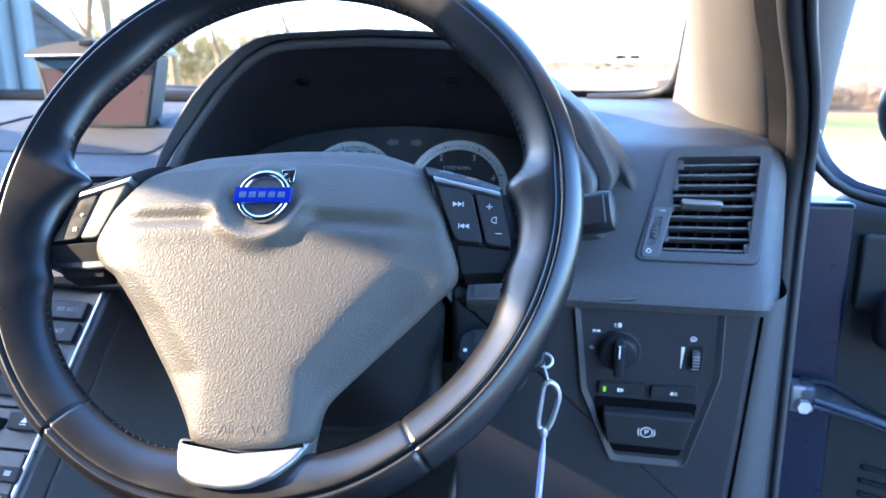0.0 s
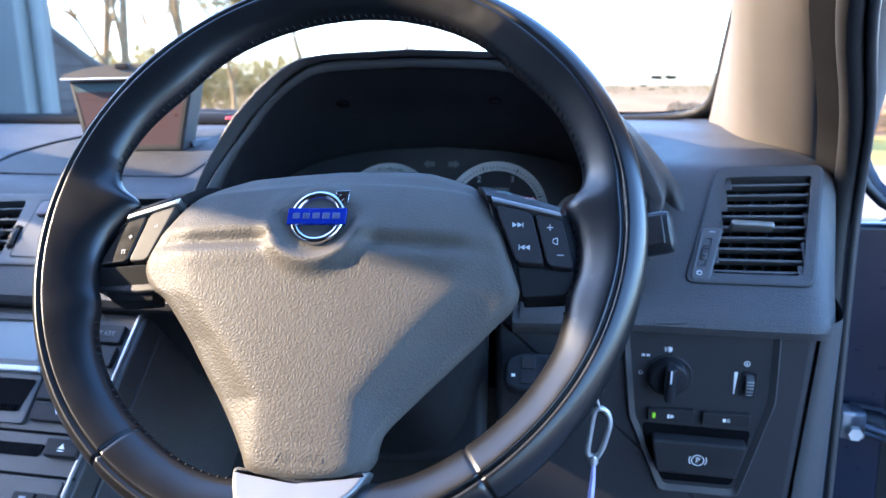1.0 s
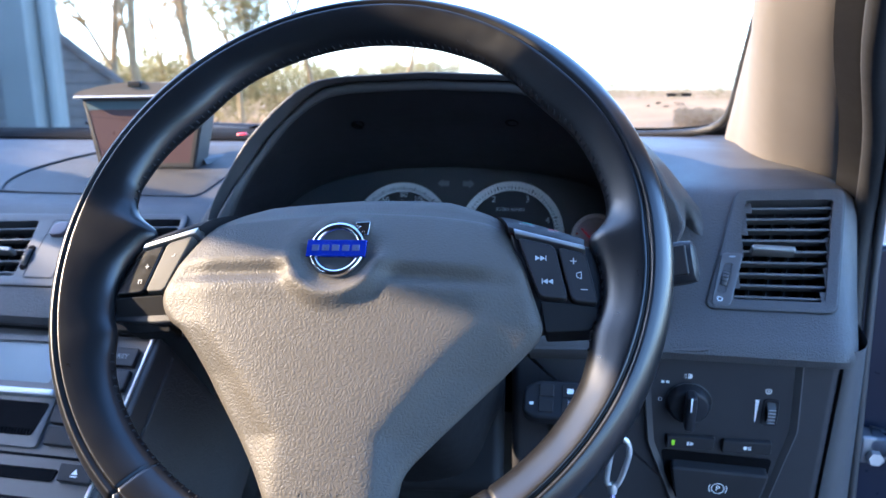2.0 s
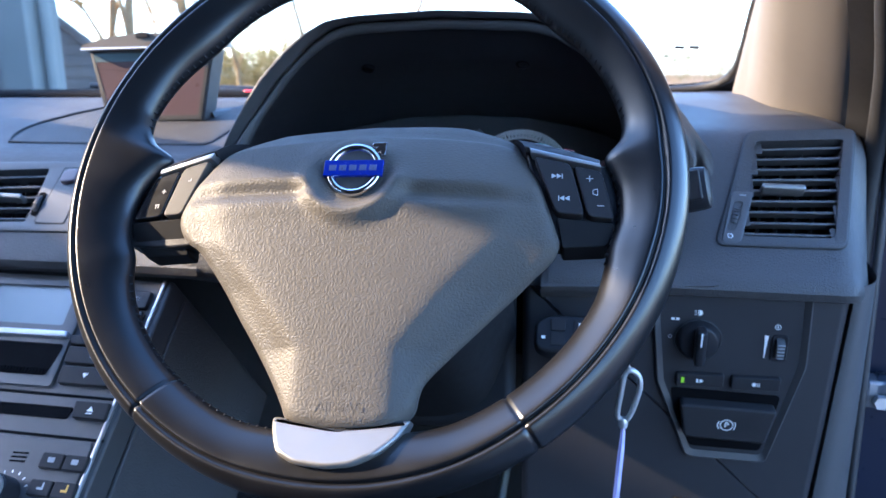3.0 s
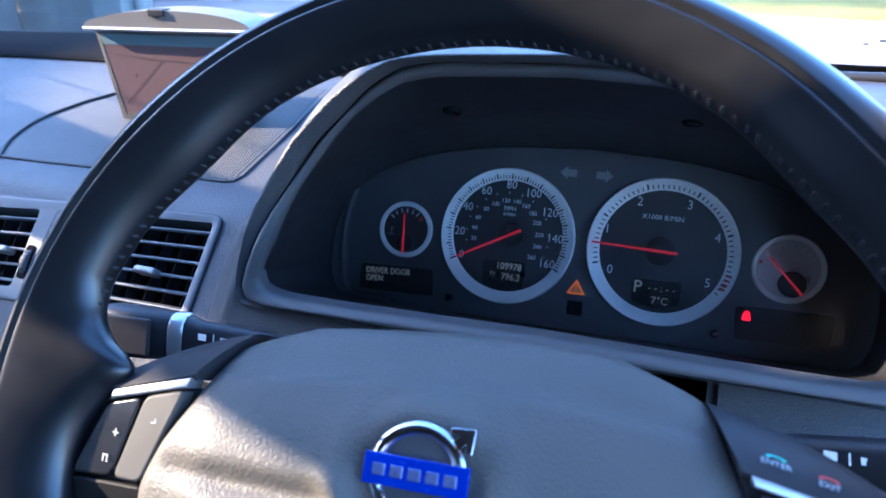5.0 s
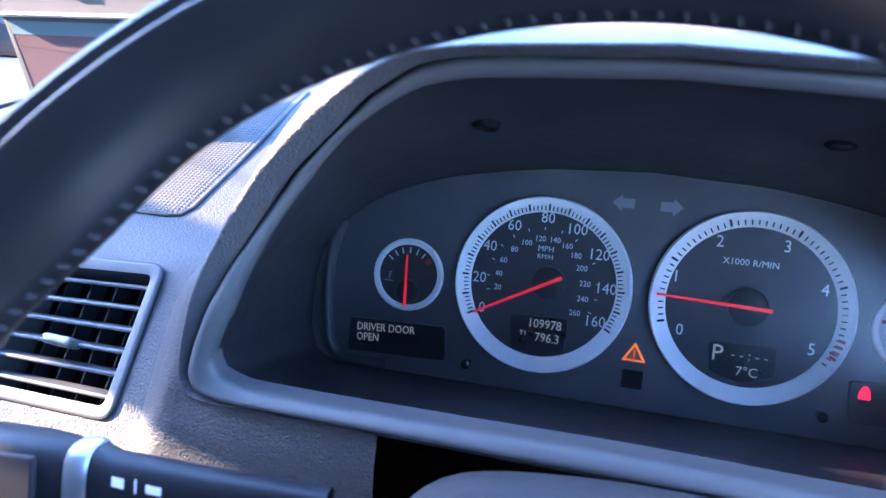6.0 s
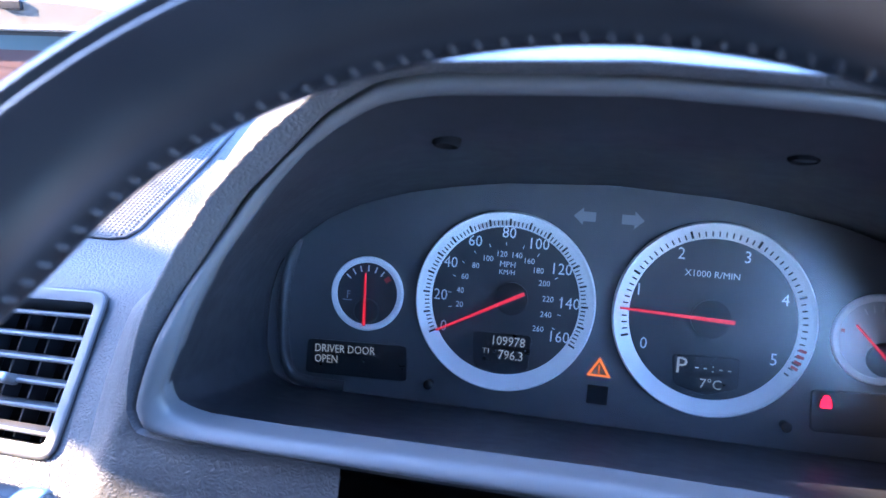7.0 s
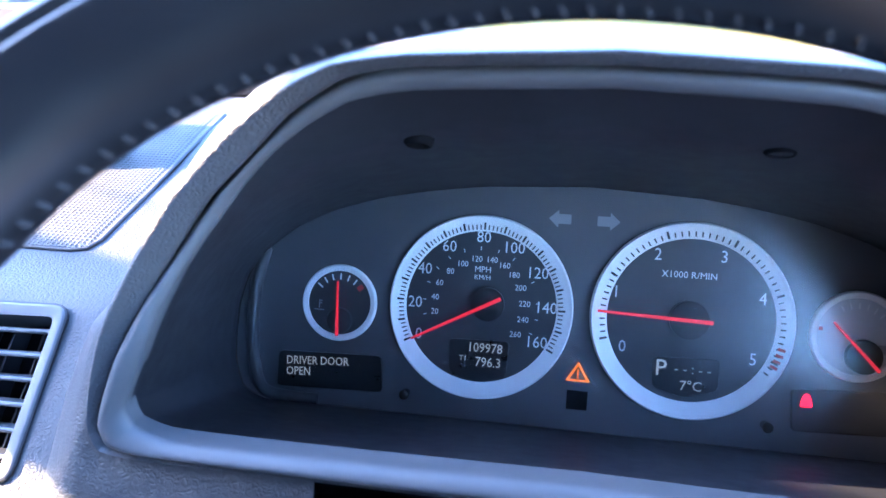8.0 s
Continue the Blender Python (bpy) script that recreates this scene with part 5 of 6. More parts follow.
# ---- driver's lower panel and light switches ----
S_M = frame_of((0, 0.165, 1.03), (1, 0, 0), (0, -0.158, 0.987))
knee = thing("knee_panel", "dark lower dashboard panel beneath the steering wheel", "panel", S_M)
part("panel", slab(round_poly([(0.085, 0.016), (0.085, -0.228), (0.12, -0.234), (0.31, -0.234), (0.3375, -0.228), (0.3405, -0.12), (0.342, 0.016)], 0.006), -0.03, 0.0, 0.008, seg=3), KNEE, knee)
rows = []
for v in np.linspace(0.022, -0.23, 12):
    f = (0.022 - v) / 0.252
    x0, x1 = 0.3432 - 0.003 * f, 0.364 + 0.015 * f
    rows.append([(x0, v, -0.012), (x0, v, -0.002)] + [(x0 + (x1 - x0) * math.sin(q), v, -0.001 - 0.03 * (1 - math.cos(q))) for q in np.linspace(0.15, 1.5, 9)] + [(x1 + 0.001, v, -0.05), (x1 + 0.001, v, -0.12)])
part("side_return", grid_mesh("side_return", rows, smooth=50), DASH_SMOOTH, knee, "smooth rounded edge piece")
part("release_lever", slab(round_poly([(0.222, -0.213), (0.281, -0.216), (0.2895, -0.195), (0.224, -0.196)], 0.003), 0.0, 0.007, 0.002), BLACK, knee, "black release lever")
# hidden near-black block stands in for shade behind the panel
part("upper_shade_filler", rbox(0.3, 0.1, 0.02, 0.003, pose(0.1, -0.02, -0.05)), BLACK_AND_SHADE, knee)
lights = thing("light_switch_panel", "black switch panel with a rotary light knob and parking brake lever", "switch panel", S_M)
OUT = [(0.19, 0.0185), (0.2, -0.072), (0.229, -0.1455), (0.2345, -0.1475), (0.2915, -0.1475), (0.2965, -0.145), (0.316, -0.05), (0.3125, 0.015)]
INN = [(0.196, 0.013), (0.206, -0.072), (0.233, -0.1395), (0.2365, -0.141), (0.289, -0.141), (0.2925, -0.139), (0.31, -0.05), (0.307, 0.01)]
ring_part("frame", round_poly(OUT, 0.004), round_poly(INN, 0.004), (-0.002, 0.0045, 0.002, 0.001), CHARCOAL, lights)
part("plate", slab(round_poly(INN, 0.004), -0.002, 0.0018, 0.0), SWITCH, lights)
# not sunk: a near-black plate carries the shade behind the lever
part("recess_shade", slab(round_poly([(0.212, -0.0785), (0.2165, -0.103), (0.2325, -0.1365), (0.29, -0.1365), (0.2985, -0.094), (0.3, -0.08)], 0.004), 0.001, 0.0028, 0.0006), BLACK_AND_SHADE, lights)
lk = part("light_knob", lathe([(0.0, 0.011), (0.0135, 0.011), (0.0155, 0.009), (0.0168, 0.003), (0.0178, 0.0)], 48, pose(0.2299, -0.0303, 0.0018)), BLACK, lights, "round black rotary light knob")
part("grip", rbox(0.0085, 0.0325, 0.014, 0.003, pose(0.2302, -0.0303, 0.016), seg=3), BLACK, lk)
part("pointer", rbox(0.0013, 0.012, 0.0012, 0.0003, pose(0.2296, -0.0205, 0.0235)), INK, lk, "white pointer line")
part("rim_shine", lathe([(0.0176, 0.002), (0.0182, 0.0026), (0.0186, 0.002)], 48, pose(0.2299, -0.0303, 0.0018)), CHARCOAL, lk)
bm = lathe([(0.0013, 0.0), (0.0017, 0.0)], 16, pose(0.208, -0.0298, 0.0021))
part("print_mark", bm, INK, lights, smooth=0)
prints("print_mark", [bar(0.2262, -0.0068, 0.0016, 0.0006), bar(0.2262, -0.0052, 0.0016, 0.0006), bar(0.2262, -0.0084, 0.0016, 0.0006), bar(0.2284, -0.0068, 0.0005, 0.005), [(0.229, -0.0093), (0.231, -0.0088), (0.2318, -0.0068), (0.231, -0.0048), (0.229, -0.0043)], bar(0.209, -0.0133, 0.0026, 0.0022), bar(0.2128, -0.0133, 0.0026, 0.0022)], 0.0021, None, INK, lights)
part("print_mark", lathe([(0.0018, 0.0), (0.0024, 0.0)], 18, pose(0.2901, -0.0158, 0.0021)), INK, lights, smooth=0)
prints("print_mark", [bar(0.2901, -0.0158, 0.0008, 0.002), [(0.2822, -0.0445), (0.283, -0.0445), (0.2842, -0.024), (0.2812, -0.024)]], 0.0021, None, INK, lights)
ring_part("dimmer_frame", round_poly([(0.287, -0.0475), (0.2995, -0.0475), (0.2995, -0.0225), (0.287, -0.0225)], 0.004), round_poly([(0.289, -0.0455), (0.2975, -0.0455), (0.2975, -0.0245), (0.289, -0.0245)], 0.003), (0.001, 0.003, 0.003, 0.0019), BLACK, lights)
thumb = part("dimmer_wheel", lathe([(0.0, -0.003), (0.0095, -0.003), (0.01, 0.0), (0.0095, 0.003), (0.0, 0.003)], 24, pose(0.2932, -0.035, -0.0015) @ pose(0, 0, 0, 0, 90, 0)), CHARCOAL, lights, "ribbed dimmer wheel")
prints("wheel_ribs", [bar(0.2932, -0.041 + k * 0.003, 0.0055, 0.0009) for k in range(5)], 0.0085, None, INK_DIM, thumb)
for x0, x1, tag_ in ((0.2155, 0.2535, "front"), (0.2595, 0.2975, "rear")):
    key_cap([(x0, -0.0745), (x1, -0.0735), (x1, -0.0615), (x0, -0.0625)], 0.001, lights, BUTTON, 0.0065)
prints("lamp_mark", [bar(0.2207, -0.068, 0.0024, 0.0052)], 0.0067, None, GREEN_LAMP, lights)
prints("print_mark", [bar(0.2325, -0.068, 0.0018, 0.0036), [(0.234, -0.0698), (0.2362, -0.0692), (0.237, -0.068), (0.2362, -0.0668), (0.234, -0.0662)], [(0.2765, -0.0698), (0.2785, -0.0695), (0.2785, -0.0665), (0.2765, -0.0662), (0.2755, -0.068)], bar(0.2798, -0.068, 0.0006, 0.0036), bar(0.2812, -0.068, 0.0006, 0.0036)], 0.0067, None, INK, lights)
pb = part("parking_brake_lever", slab(round_poly([(0.2252, -0.1205), (0.2905, -0.1215), (0.297, -0.0885), (0.2195, -0.0875)], 0.004), 0.002, 0.014, 0.0025, seg=3), BUTTON, lights, "wide black parking brake release")
part("print_ring", lathe([(0.0046, 0.0), (0.0054, 0.0)], 28, pose(0.2583, -0.1045, 0.0143)), INK, pb, smooth=0)
part("lettering", text_mesh("P", 0.0075, pose(0.2583, -0.1045, 0.0143)), INK, pb)
prints("print_arc", [tick(0.2583, -0.1045, 0.0066, 0.0074, d, 0.0024) for d in (-115, -100, -85, -70, 70, 85, 100, 115)], 0.0143, None, INK, pb)

# ---- column, stalks and key ----
column = thing("steering_column", "dark plastic steering column shroud", "steering column", W_M)
secs = []
for z, w, up, dn in ((0.0, 0.03, 0.02, 0.05), (-0.012, 0.055, 0.02, 0.07), (-0.03, 0.06, 0.012, 0.085), (-0.1, 0.07, 0.004, 0.095), (-0.17, 0.078, -0.012, 0.105), (-0.2, 0.08, -0.02, 0.11)):
    secs.append([(x, y, z) for x, y in smooth_line([(-w, up - 0.012), (-w * 0.8, up), (w * 0.8, up), (w, up - 0.012), (w * 0.9, -dn * 0.6), (w * 0.55, -dn), (-w * 0.55, -dn), (-w * 0.9, -dn * 0.6)], 32, closed=True)])
# lower shroud coloured near-black for the shade below the wheel
part("shroud", grid_mesh("shroud", secs, close_v=True), SHADED_BLACK, column)
secs = []
for z, w, up in ((-0.075, 0.066, 0.03), (-0.08, 0.068, 0.04), (-0.1, 0.072, 0.0475), (-0.13, 0.078, 0.0515), (-0.155, 0.082, 0.0505), (-0.19, 0.084, 0.045)):
    secs.append([(x + 0.004, y, z) for x, y in smooth_line([(-w, -0.01), (-w * 0.99, up - 0.03), (-w * 0.88, up - 0.013), (-w * 0.6, up - 0.003), (0, up), (w * 0.6, up - 0.003), (w * 0.88, up - 0.013), (w * 0.99, up - 0.03), (w, -0.01)], 30)])
# same shroud in lighter charcoal, where more light falls on it
part("upper_shroud", grid_mesh("upper_shroud", secs, smooth=60), CHARCOAL, column, "dark grey upper column cover")
part("back_cap", rbox(0.16, 0.12, 0.02, 0.01, pose(0, -0.06, -0.205)), SHADED_BLACK, column)


def stalk(name, label, root, tip, band):
    s = thing(name, label, "control stalk")
    root, tip = Vector(root), Vector(tip)
    d = (tip - root).normalized()
    up = Vector((0, 0.35, 0.94))
    out = d.cross(up).normalized()
    up = out.cross(d).normalized()
    if out.y > 0:
        out = -out

    def ring(t, h, w):
        c = root + d * t
        h, w = h * 1.05, w * 1.05
        return [tuple(c + out * (w * math.cos(a)) * abs(math.cos(a)) ** -0.35 * 0.9 + up * (h * math.sin(a)) * abs(math.sin(a) + 1e-9) ** -0.35 * 0.9) for a in np.linspace(0.05, 2 * math.pi + 0.05, 20, endpoint=False)]

    ln = (tip - root).length
    part("arm", grid_mesh("arm", [ring(t, h, w) for t, h, w in ((0, 0.007, 0.006), (ln * 0.3, 0.0085, 0.007), (ln * 0.58, 0.0105, 0.008), (ln * 0.63, 0.0125, 0.009))], close_v=True), BLACK, s)
    if band:
        part("band", grid_mesh("band", [ring(t, h, w) for t, h, w in ((ln * 0.63, 0.0128, 0.0095), (ln * 0.64, 0.0138, 0.0105), (ln * 0.685, 0.0142, 0.0108), (ln * 0.695, 0.0132, 0.0098))], close_v=True), SILVER, s, "bright silver band")
    part("tip", grid_mesh("tip", [ring(t, h, w) for t, h, w in ((ln * 0.69, 0.0128, 0.0095), (ln * 0.72, 0.0138, 0.0105), (ln * 0.8, 0.0148, 0.0115), (ln * 0.95, 0.015, 0.0112), (ln * 0.99, 0.014, 0.0095), (ln, 0.011, 0.006), (ln * 1.002, 0.0005, 0.0005))], close_v=True), BLACK, s)
    c = root + d * (ln * 0.865) + out * 0.0122
    part("pad", rbox(0.029, 0.02, 0.003, 0.0014, frame_of(c, d, up)), BUTTON, s)
    c2 = root + d * (ln * 0.5) + out * 0.0106
    side = 1 if d.x > 0 else -1
    prints("print_mark", [bar(-0.006, 0.003, 0.005, 0.0035), bar(0.001, 0.003, 0.0008, 0.005), bar(0.008, 0.003, 0.006, 0.003)], 0.0, frame_of(c2 - out * 0.001, Vector((1, 0, 0)), up), INK, s)
    return s


stalk("indicator_stalk", "black indicator stalk with a silver band, behind the wheel", (-0.088, 0.1, 1.117), (-0.2165, 0.08, 1.1235), True)
stalk("wiper_stalk", "black wiper stalk with a blunt tip, behind the wheel", (0.088, 0.1, 1.105), (0.2145, 0.068, 1.14), False)

FOB = frame_of((0.136, 0.113, 1.017), (1, 0, 0), (0, 0.7, 0.714))
fob = thing("key_fob", "black car key fob with small buttons in the ignition", "car key", FOB)
part("shell", slab(round_poly([(-0.036, -0.012), (-0.028, -0.016), (0.026, -0.0155), (0.034, -0.011), (0.034, 0.011), (0.024, 0.016), (-0.024, 0.0155), (-0.036, 0.009)], 0.005), -0.012, 0.0, 0.003, seg=3), BLACK, fob)
for k, x in enumerate((-0.018, -0.0005, 0.0125, 0.0235)):
    for w in (-0.006, 0.0065):
        part("button", slab(round_poly([(x - 0.0055, w - 0.005), (x + 0.0055, w - 0.005), (x + 0.0055, w + 0.005), (x - 0.0055, w + 0.005)], 0.001), -0.001, 0.0009, 0.0004), BUTTON, fob)
prints("red_mark", [[(0.0195, -0.004), (0.0265, -0.0065), (0.0265, 0.001)]], 0.0012, None, surf("red_button", (0.75, 0.03, 0.07), 0.4), fob)
part("yellow_mark", lathe([(0.0, 0.0), (0.0036, 0.0)], 20, pose(0.0125, -0.006, 0.0012)), surf("yellow_button", (0.75, 0.62, 0.04), 0.4), fob, smooth=0)
part("lettering", text_mesh("LOCK", 0.0042, pose(0.0, -0.006, 0.0012, rz=90)), INK, fob)
prints("print_mark", [bar(0.0, 0.0065, 0.005, 0.004), bar(0.0125, 0.0065, 0.005, 0.004), bar(-0.029, -0.005, 0.003, 0.0025)], 0.0012, None, INK, fob)
part("barrel", lathe([(0.019, -0.06), (0.019, -0.014), (0.017, -0.012), (0.0, -0.012)], 32), CHARCOAL, fob)
part("eye", tube([(0.034 + 0.006 * math.cos(a), -0.006 + 0.006 * math.sin(a), -0.007) for a in np.linspace(0, 2 * math.pi, 16, endpoint=False)], 0.0012, 8, closed=True), STEEL, fob)
clip = thing("carabiner", "small steel carabiner hanging from the car key", "carabiner")
pts = smooth_line([(0.176, 0.113, 1.003), (0.182, 0.114, 0.997), (0.184, 0.115, 0.985), (0.1805, 0.117, 0.965), (0.176, 0.118, 0.95), (0.1715, 0.119, 0.945), (0.1665, 0.119, 0.9475), (0.1655, 0.118, 0.956), (0.1672, 0.116, 0.975), (0.169, 0.114, 0.993), (0.171, 0.113, 1.001)], 60, closed=True)
pts = np.array([0.171, 0.119, 0.944]) + (pts - np.array([0.171, 0.119, 0.944])) * np.array([0.85, 1, 0.78])
part("frame", tube(pts, 0.0023, 10, closed=True), STEEL, clip)
part("gate", tube([(0.1663, 0.118, 0.955), (0.1678, 0.116, 0.9705)], 0.0022, 10), STEEL, clip)
part("link", tube([(0.174, 0.1135, 0.989), (0.1715, 0.1125, 0.997), (0.169, 0.111, 1.006)], 0.0012, 8), STEEL, clip)
part("collar", lathe([(0.0032, -0.004), (0.0038, -0.002), (0.0038, 0.002), (0.0032, 0.004)], 16, pose(0.171, 0.119, 0.943)), STEEL, clip)
ribbon = thing("lanyard_strap", "thin lavender ribbon strap hanging from a carabiner", "strap")
line = smooth_line([(0.171, 0.119, 0.944), (0.1712, 0.119, 0.93), (0.17, 0.118, 0.905), (0.1688, 0.117, 0.88), (0.168, 0.116, 0.858)], 24)
rows = [[p + np.array([dx * (0.6 + 0.4 * min(1, k / 8)), dy, 0]) for dx, dy in ((-0.0026, 0.0006), (0.0, -0.0006), (0.0026, 0.0006), (0.0, 0.0016))] for k, p in enumerate(line)]
part("ribbon", grid_mesh("ribbon", rows, close_v=True), surf("lavender_ribbon", (0.5, 0.47, 0.82), 0.6, var=0.15, scale=60, fine=0.3), ribbon)

# ---- pedals and footwell ----
def pedal(name, label, m, w, h, ribs, upright):
    p = thing(name, label, "pedal", m)
    part("plate", rbox(w, h, 0.012, 0.005, seg=3), BLACK, p)
    for k in range(ribs):
        t = (k + 0.5) / ribs - 0.5
        mm = pose(t * w * 0.92, 0, 0.007) if upright else pose(0, t * h * 0.92, 0.007)
        part("rib", rbox(w * 0.92 / ribs * 0.55 if upright else w * 0.9, h * 0.9 if upright else h * 0.92 / ribs * 0.55, 0.004, 0.001, mm), RUBBER, p)
    part("arm", tube([(0, h * 0.3, -0.006), (0, h * 0.8, -0.03), (0.005, h * 2.4, -0.1)], 0.006, 8), STEEL, p)
    return p


pedal("brake_pedal", "wide ribbed black rubber brake pedal in the dark footwell", pose(0.03, 0.42, 0.575, rx=55), 0.14, 0.07, 14, True)
pedal("accelerator_pedal", "tall ribbed black accelerator pedal in the dark footwell", pose(-0.185, 0.43, 0.54, rx=60, rz=6), 0.055, 0.13, 6, True)

# ---- car shell ----
def slanted(name, sections, material, parent=None, label="", cap=True):
    """A closed body lofted through sections of equal point count."""
    bm = bmesh.new()
    rings = [[bm.verts.new(p) for p in s] for s in sections]
    n = len(rings[0])
    for a, b in zip(rings, rings[1:]):
        for k in range(n):
            bm.faces.new((a[k], a[(k + 1) % n], b[(k + 1) % n], b[k]))
    if cap:
        bm.faces.new(rings[0][::-1])
        bm.faces.new(rings[-1])
    return part(name, bm, material, parent, label)


car_body = thing("car_body", "dark blue car body shell around the cabin", "car body", kind="structure")
# driver side windscreen pillar trim
base = smooth_line([(0.315, 0.56, 1.192), (0.31, 0.5, 1.181), (0.313, 0.44, 1.17), (0.328, 0.405, 1.161), (0.354, 0.382, 1.156), (0.381, 0.36, 1.152), (0.425, 0.37, 1.15), (0.45, 0.45, 1.15), (0.42, 0.58, 1.18)], 28, closed=True)
sections = []
for k in np.linspace(-0.05, 0.52, 14):
    sec = []
    for p in base:
        s = min(1.0, max(0.0, (p[1] - 0.36) / 0.2))
        lean = -0.485 * (1 - s) - 0.045 * s
        sec.append(p + np.array([lean * k * (0.75 if k > 0.2 else 1), -1.41 * k, k]))
    sections.append(sec)
part("pillar_trim", grid_mesh("pillar_trim", sections, close_v=True, smooth=60), PILLAR, car_body, "pale grey woven windscreen pillar trim")
part("glass_seal", tube(smooth_line([(0.2, 0.585, 1.19), (0.27, 0.575, 1.194), (0.3, 0.553, 1.205), (0.308, 0.52, 1.228), (0.305, 0.45, 1.278), (0.301, 0.35, 1.35), (0.297, 0.2, 1.456), (0.292, 0.0, 1.6)], 50), 0.0055, 8), RUBBER, car_body, "black rubber edge of the windscreen")
# passenger side pillar: its rear edge throws the shade line over the wheel
PN = Vector((0.2405, 0.56, 0.793))
PD = Vector((-0.0938, -0.0067, 1.1614)).dot(PN) + 0.0088


def pillar_y(x, z):
    return (PD - PN.x * x - PN.z * z) / PN.y


secs = []
for z in np.linspace(1.06, 1.74, 8):
    x = -1.16 + 0.25 * max(0, z - 1.1)
    y0 = pillar_y(x, z)
    # front edge widened towards the top to keep sun off the driver's fascia
    secs.append([(x, y0, z), (x + 0.05, y0 - 0.035, z), (x + 0.07, y0 + 0.045, z), (x + 0.02, y0 + 0.154 + 0.4 * min(0.1, max(0.0, z - 1.5)), z), (x - 0.03, y0 + 0.085, z)])
slanted("pillar_trim", secs, PILLAR, car_body)
# closing walls, roof and floor
def wall_box(name, x0, x1, y0, y1, z0, z1, material):
    ob = mesh_object(name, bm_mesh(name, rbox(x1 - x0, y1 - y0, z1 - z0, 0.004, pose((x0 + x1) / 2, (y0 + y1) / 2, (z0 + z1) / 2))), material)
    return tagged(ob, kind="structure")


ROOF_LINING = surf("roof_lining", (0.17, 0.155, 0.14), 0.9, var=0.05, scale=8, fine=0.5, fine_scale=900)
DOORCARD = surf("door_card", (0.03, 0.03, 0.033), 0.6, var=0.1, scale=8, fine=0.2)
wall_box("ceiling", -1.2, 0.5, -2.3, -0.12, 1.71, 1.75, ROOF_LINING)
wall_box("wall_passenger_side", -1.26, -1.16, -2.3, 1.0, 0.3, 1.12, DOORCARD)
# rail stops short so that sun reaches the far inside of the hood
wall_box("wall_passenger_rail", -1.14, -1.06, -2.3, -0.052, 1.66, 1.76, ROOF_LINING)
# box added out of view to keep sun off the hood's top
wall_box("wall_sun_block", -1.14, -1.06, -0.05, 0.1, 1.69, 1.78, ROOF_LINING)
wall_box("wall_passenger_post", -1.2, -1.12, -0.98, -0.85, 1.1, 1.7, ROOF_LINING)
wall_box("wall_passenger_rear", -1.2, -1.12, -2.3, -1.75, 1.1, 1.7, ROOF_LINING)
# solid to the roof, with no rear window, to cut light on the rim
wall_box("wall_back", -1.2, 0.5, -2.36, -2.3, 0.3, 1.75, DOORCARD)
wall_box("wall_driver_rear", 0.42, 0.5, -2.3, -0.95, 0.3, 1.12, DOORCARD)
# unseen quarter closed off to keep rear light from the rim
wall_box("wall_driver_quarter", 0.4, 0.48, -2.3, -1.5, 1.12, 1.72, ROOF_LINING)
wall_box("wall_driver_post", 0.4, 0.48, -1.05, -0.9, 1.1, 1.72, ROOF_LINING)
wall_box("wall_driver_rail", 0.36, 0.42, -2.3, -0.2, 1.69, 1.75, ROOF_LINING)
wall_box("floor", -1.2, 0.46, -2.3, 1.0, 0.3, 0.34, CARPET)
wall_box("wall_bulkhead", -1.2, 0.44, 0.62, 0.66, 0.3, 1.15, CARPET)
wall_box("wall_driver_side", 0.4, 0.43, 0.37, 0.9, 0.3, 1.12, PAINT)
# windscreen: pane, dark printed border and cowl
def screen_point(u, v):
    """u across from -1 to 1, v up from 0 to 1."""
    x = -0.37 + u * (0.70 - 0.13 * v)
    bow = 0.03 * u * u
    return Vector((x, 0.66 - bow - 0.76 * v, 1.187 + 0.5 * v))


window_1 = thing("window_1", "curved clear car windscreen with a black printed border", "windscreen", kind="structure")
pane = part("pane", grid_mesh("pane", [[screen_point(u, v) for v in np.linspace(0, 1, 14)] for u in np.linspace(-1, 1, 36)]), GLASS, window_1)
pane.visible_shadow = False
rows = []
for u in np.linspace(-1, 1, 60):
    h = (0.03 if u > 0 else 0.016) + 0.16 * max(0, abs(u) - 0.86) ** 2 / 0.14
    rows.append([screen_point(u, v) + Vector((0, -0.004, -0.004)) for v in np.linspace(-0.03, h, 5)])
part("border", grid_mesh("border", rows), RUBBER, window_1, "black printed edge band")
part("border", grid_mesh("border", [[screen_point(-u, v) + Vector((0, -0.004, -0.004)) for v in np.linspace(0, 1, 20)] for u in (0.988, 0.994, 1.0)]), RUBBER, window_1)

# wiper, trim marks and the driver's door
wiper = thing("wiper", "black windscreen wiper parked along the cowl", "wiper")
part("blade", tube([(-0.7, 0.7, 1.198), (-0.64, 0.708, 1.194), (-0.55, 0.714, 1.188), (-0.4, 0.71, 1.182)], [0.004, 0.007, 0.009, 0.009], 8), RUBBER, wiper)
part("arm", tube([(-0.66, 0.72, 1.2), (-0.5, 0.745, 1.192), (-0.2, 0.77, 1.18)], 0.006, 8), BLACK, wiper)
cowl = tagged(mesh_object("cowl", bm_mesh("cowl", rbox(1.5, 0.16, 0.03, 0.01, pose(-0.37, 0.76, 1.142))), BLACK_AND_SHADE), "black plastic cowl below the windscreen", kind="structure")
sticker = thing("windscreen_mark", "small black printed marks on the windscreen glass", "glass marking", frame_of((0.245, 0.51, 1.241), (1, 0, 0), (0, -0.8, 0.6)))
